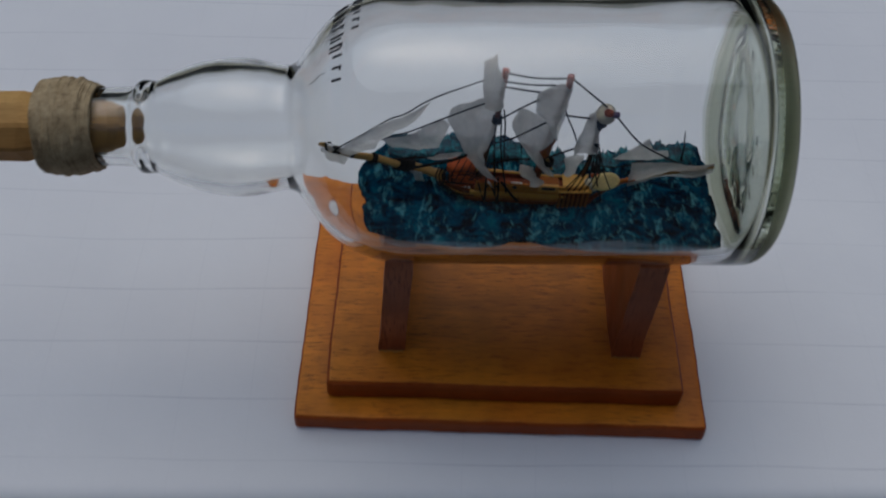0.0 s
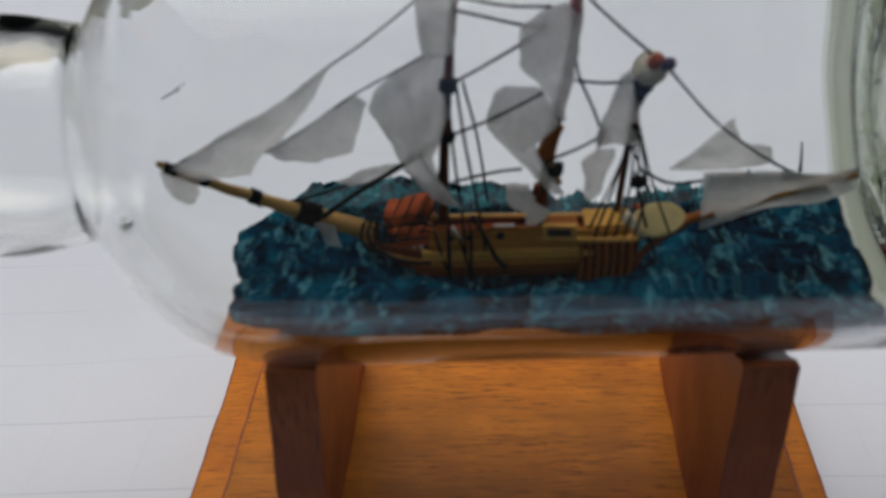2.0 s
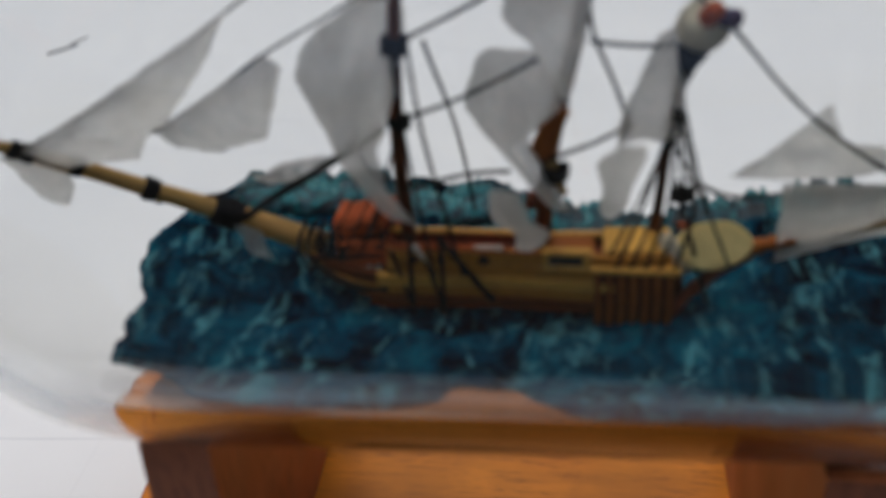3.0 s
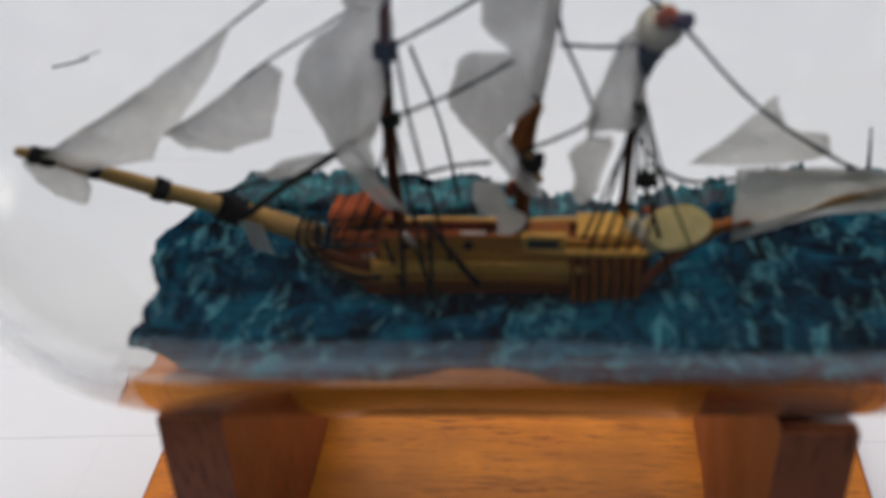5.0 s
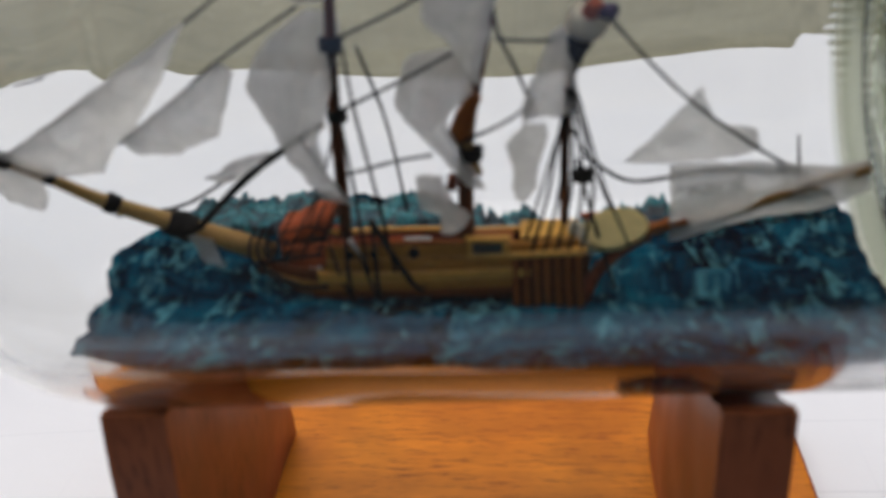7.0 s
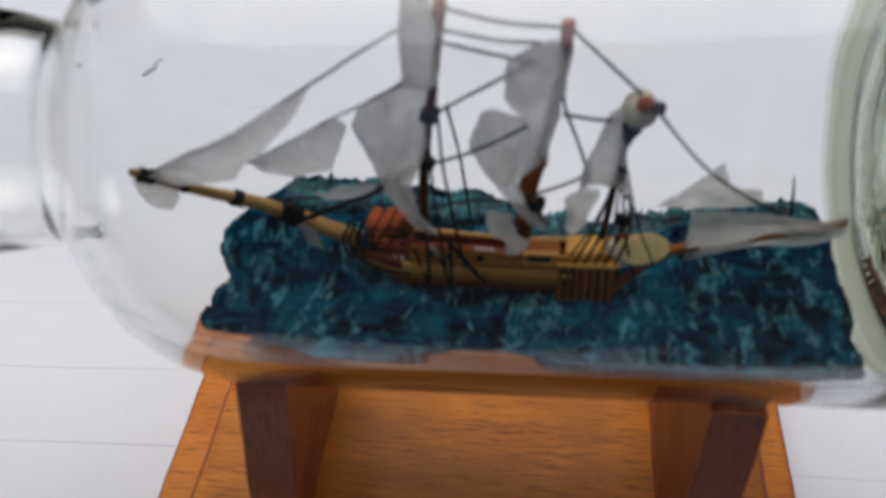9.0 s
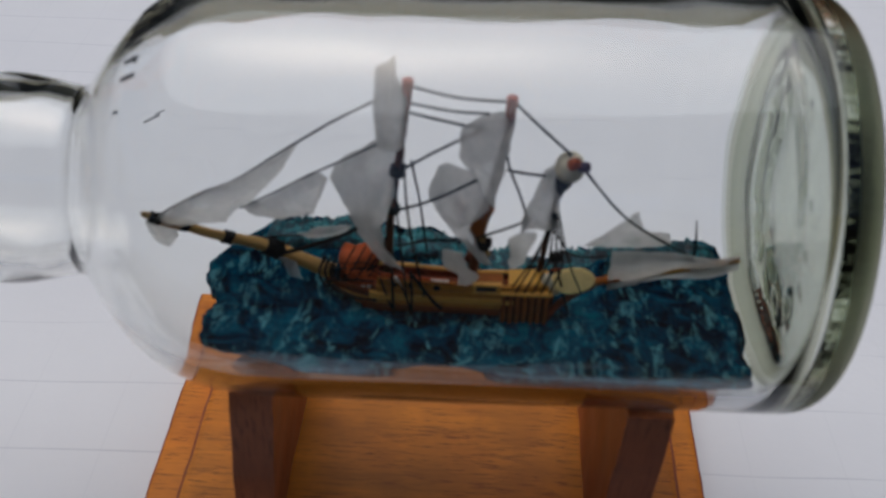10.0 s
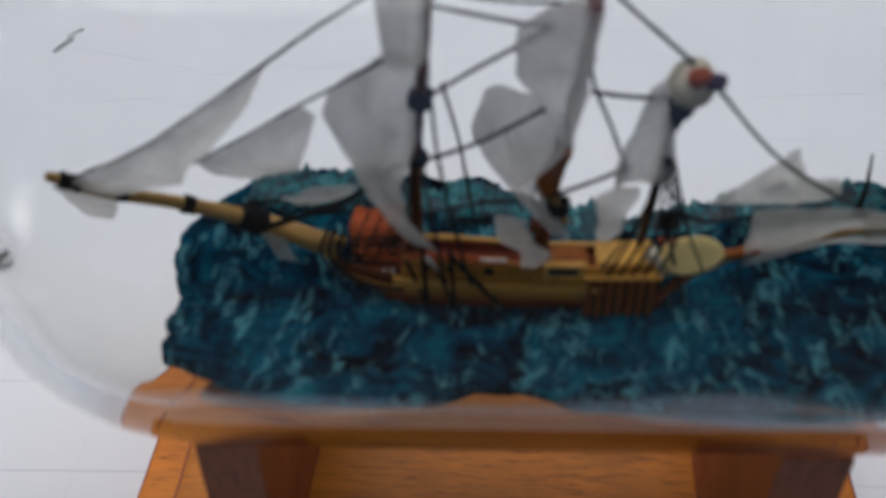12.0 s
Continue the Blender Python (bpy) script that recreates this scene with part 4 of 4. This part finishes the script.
sail("stern_boom_sail", [(1.51, 1.79, 3.94), (1.93, 1.82, 3.92), (2.31, 1.84, 3.88), (2.59, 1.87, 3.89), (2.62, 1.89, 3.71), (2.40, 1.88, 3.63), (1.98, 1.87, 3.51), (1.54, 1.88, 3.40), (1.52, 1.83, 3.68)], (0, -0.03, 0), (0, 3, 4, 7))
sail("outer_jib", [(-2.28, 1.63, 4.16), (-1.84, 1.67, 4.43), (-1.44, 1.70, 4.67), (-1.09, 1.72, 4.90), (-1.26, 1.74, 4.62), (-1.50, 1.80, 4.32), (-1.58, 1.83, 4.22), (-1.73, 1.86, 4.09), (-1.78, 1.88, 3.97), (-1.98, 1.82, 3.98), (-2.15, 1.74, 4.04)], (0, -0.07, 0), (0, 3, 8))
sail("inner_jib", [(-1.67, 1.84, 4.16), (-1.28, 1.74, 4.43), (-0.95, 1.66, 4.68), (-0.86, 1.64, 4.62), (-0.90, 1.65, 4.50), (-0.99, 1.67, 4.25), (-1.12, 1.70, 4.18), (-1.33, 1.77, 4.10), (-1.60, 1.84, 4.08)], (0, -0.06, 0), (0, 2, 3, 5, 8))
sail("back_stay_sail", [(-1.15, 1.78, 3.93), (-0.89, 1.72, 4.08), (-0.67, 1.66, 4.14), (-0.75, 1.68, 4.05), (-1.00, 1.75, 3.92)], (0, -0.03, 0), (0, 2))
sail("bow_flag", [(-2.37, 1.62, 4.16), (-2.26, 1.67, 4.09), (-2.14, 1.74, 4.02), (-2.15, 1.80, 3.86), (-2.22, 1.84, 3.72), (-2.30, 1.85, 3.70), (-2.40, 1.80, 3.78), (-2.41, 1.70, 4.0)], (0, -0.03, 0), (0, 2, 4, 6))
sail("bow_paper", [(-1.38, 1.96, 3.48), (-1.24, 1.94, 3.46), (-1.19, 1.93, 3.25), (-1.29, 1.94, 3.27)], (0, -0.03, 0), (0, 1, 2, 3))

# rigging
def rope(*line, r=0.011):
    return part("rope", tube(line, r, 18, 6, 0.10), ROPE, ship, "black sewing thread")


rope((-2.30, 1.65, 4.15), (-1.84, 1.71, 4.41), (-1.44, 1.74, 4.65), (-1.09, 1.74, 4.89), (-0.22, 1.56, 5.50), r=0.009)
rope((-0.220, 1.561, 5.499), (0.162, 1.612, 5.387), (0.560, 1.671, 5.330))
rope((-0.210, 1.603, 5.327), (0.115, 1.655, 5.246), (0.402, 1.666, 5.230))
rope((-0.210, 1.603, 5.244), (0.116, 1.658, 5.144), (0.376, 1.679, 5.091))
rope((-1.67, 1.87, 4.14), (-1.28, 1.78, 4.41), (-0.95, 1.68, 4.67), (-0.44, 1.60, 4.98), r=0.009)
rope((-0.230, 1.517, 4.828), (0.070, 1.609, 4.955), (0.375, 1.657, 5.111))
rope((-0.302, 1.564, 4.401), (-0.003, 1.538, 4.548), (0.336, 1.591, 4.717))
rope((0.557, 1.674, 4.763), (0.753, 1.671, 4.743), (0.958, 1.649, 4.751))
rope((0.570, 1.681, 5.330), (0.797, 1.670, 5.129), (1.032, 1.631, 4.947))
rope((1.132, 1.601, 4.867), (1.520, 1.624, 4.422), (1.988, 1.819, 3.978), (2.251, 1.851, 3.809))
rope((0.542, 1.655, 5.093), (0.562, 1.651, 4.842), (0.669, 1.624, 4.586), (0.756, 1.572, 4.370))
rope((-0.290, 1.556, 4.828), (-0.278, 1.541, 4.292), (-0.231, 1.688, 3.342))
rope((-0.230, 1.556, 4.828), (-0.187, 1.552, 4.288), (-0.082, 1.716, 3.334))
rope((-0.189, 1.781, 4.720), (-0.121, 2.083, 4.138), (-0.076, 2.290, 3.434))
rope((-0.166, 1.528, 3.746), (-0.002, 1.707, 3.288), (0.078, 1.704, 3.183), r=0.018)
rope((-0.460, 1.708, 3.520), (-0.399, 1.725, 3.240), (-0.371, 1.714, 3.150))
rope((-0.275, 1.687, 3.459), (-0.209, 1.697, 3.202), (-0.208, 1.702, 3.097))
rope((0.337, 1.577, 4.182), (0.579, 1.592, 4.284), (0.758, 1.545, 4.421))
rope((-0.310, 1.608, 3.999), (-0.012, 1.662, 4.058), (0.189, 1.638, 4.097))
rope((-1.453, 2.125, 3.367), (-1.025, 1.764, 3.829), (-0.692, 1.576, 4.131), (-0.405, 1.685, 4.295), r=0.022)
rope((-1.801, 1.938, 3.654), (-1.430, 2.092, 3.634), (-0.961, 1.724, 3.972))
rope((-0.921, 1.884, 3.316), (-0.773, 1.841, 3.367), (-0.517, 1.749, 3.445))
rope((1.027, 1.580, 4.086), (1.300, 1.813, 3.827), (1.709, 1.833, 3.861), (2.144, 1.831, 3.852))
rope((0.987, 1.605, 4.053), (1.122, 1.781, 3.490), (1.205, 1.685, 3.228))
for k in range(5):
    x = 0.74 + 0.075 * k
    part("shroud", tube([(0.935 + 0.006 * k, 1.52, 4.50), (0.84 + 0.06 * k, 1.62, 3.90), (x - 0.02, 1.735, 3.36), (x - 0.02, 1.735, 3.10)], 0.009, 16, 6, 0.1), ROPE, ship, "black thread shroud")
for p, r in (((-2.31, 1.63, 4.18), 0.036), ((-2.26, 1.66, 4.14), 0.036), ((-2.09, 1.77, 3.99), 0.038), ((-1.81, 1.94, 3.74), 0.052), ((-1.48, 2.06, 3.53), 0.075), ((-1.42, 2.06, 3.50), 0.078), ((-0.280, 1.556, 4.788), 0.05), ((-0.323, 1.672, 4.345), 0.042), ((1.021, 1.672, 3.933), 0.04), ((0.408, 1.590, 4.117), 0.055)):
    d = Vector((1, 0.45, -0.8)) if p[0] < -1 else Vector((0.1, 0, 1))
    q = d.normalized()
    s = q.orthogonal().normalized()
    o = q.cross(s)
    c = Vector(p)
    pts = [c + q * (k / 60 - 0.5) * r * 1.3 + (s * math.cos(k * 0.63) + o * math.sin(k * 0.63)) * r * (0.9 + 0.2 * random.random()) for k in range(61)]
    part("lashing", tube(pts, 0.016, 0, 6), ROPE, ship, "knotted black thread lashing")

rope((0.971, 1.605, 4.499), (1.127, 1.654, 3.918), (1.301, 1.759, 3.421), r=0.008)
rope((0.958, 1.573, 4.439), (0.829, 1.535, 4.030), (0.696, 1.697, 3.527), r=0.008)
rope((0.930, 1.636, 4.295), (1.091, 1.999, 3.850), (1.217, 2.157, 3.494), r=0.008)
rope((-0.304, 1.659, 4.400), (-0.410, 1.542, 4.042), (-0.551, 1.599, 3.685), r=0.008)

# loose pin stuck in the sea at the back
pin = thing("black_bristle", (2.25, 2.5, 3.45), "thin black bristle standing in the sea", "bristle")
part("bristle", tube([(2.36, 2.55, 3.25), (2.36, 2.54, 3.50), (2.33, 2.52, 3.80)], (0.020, 0.006), 8, 6), ROPE, pin)
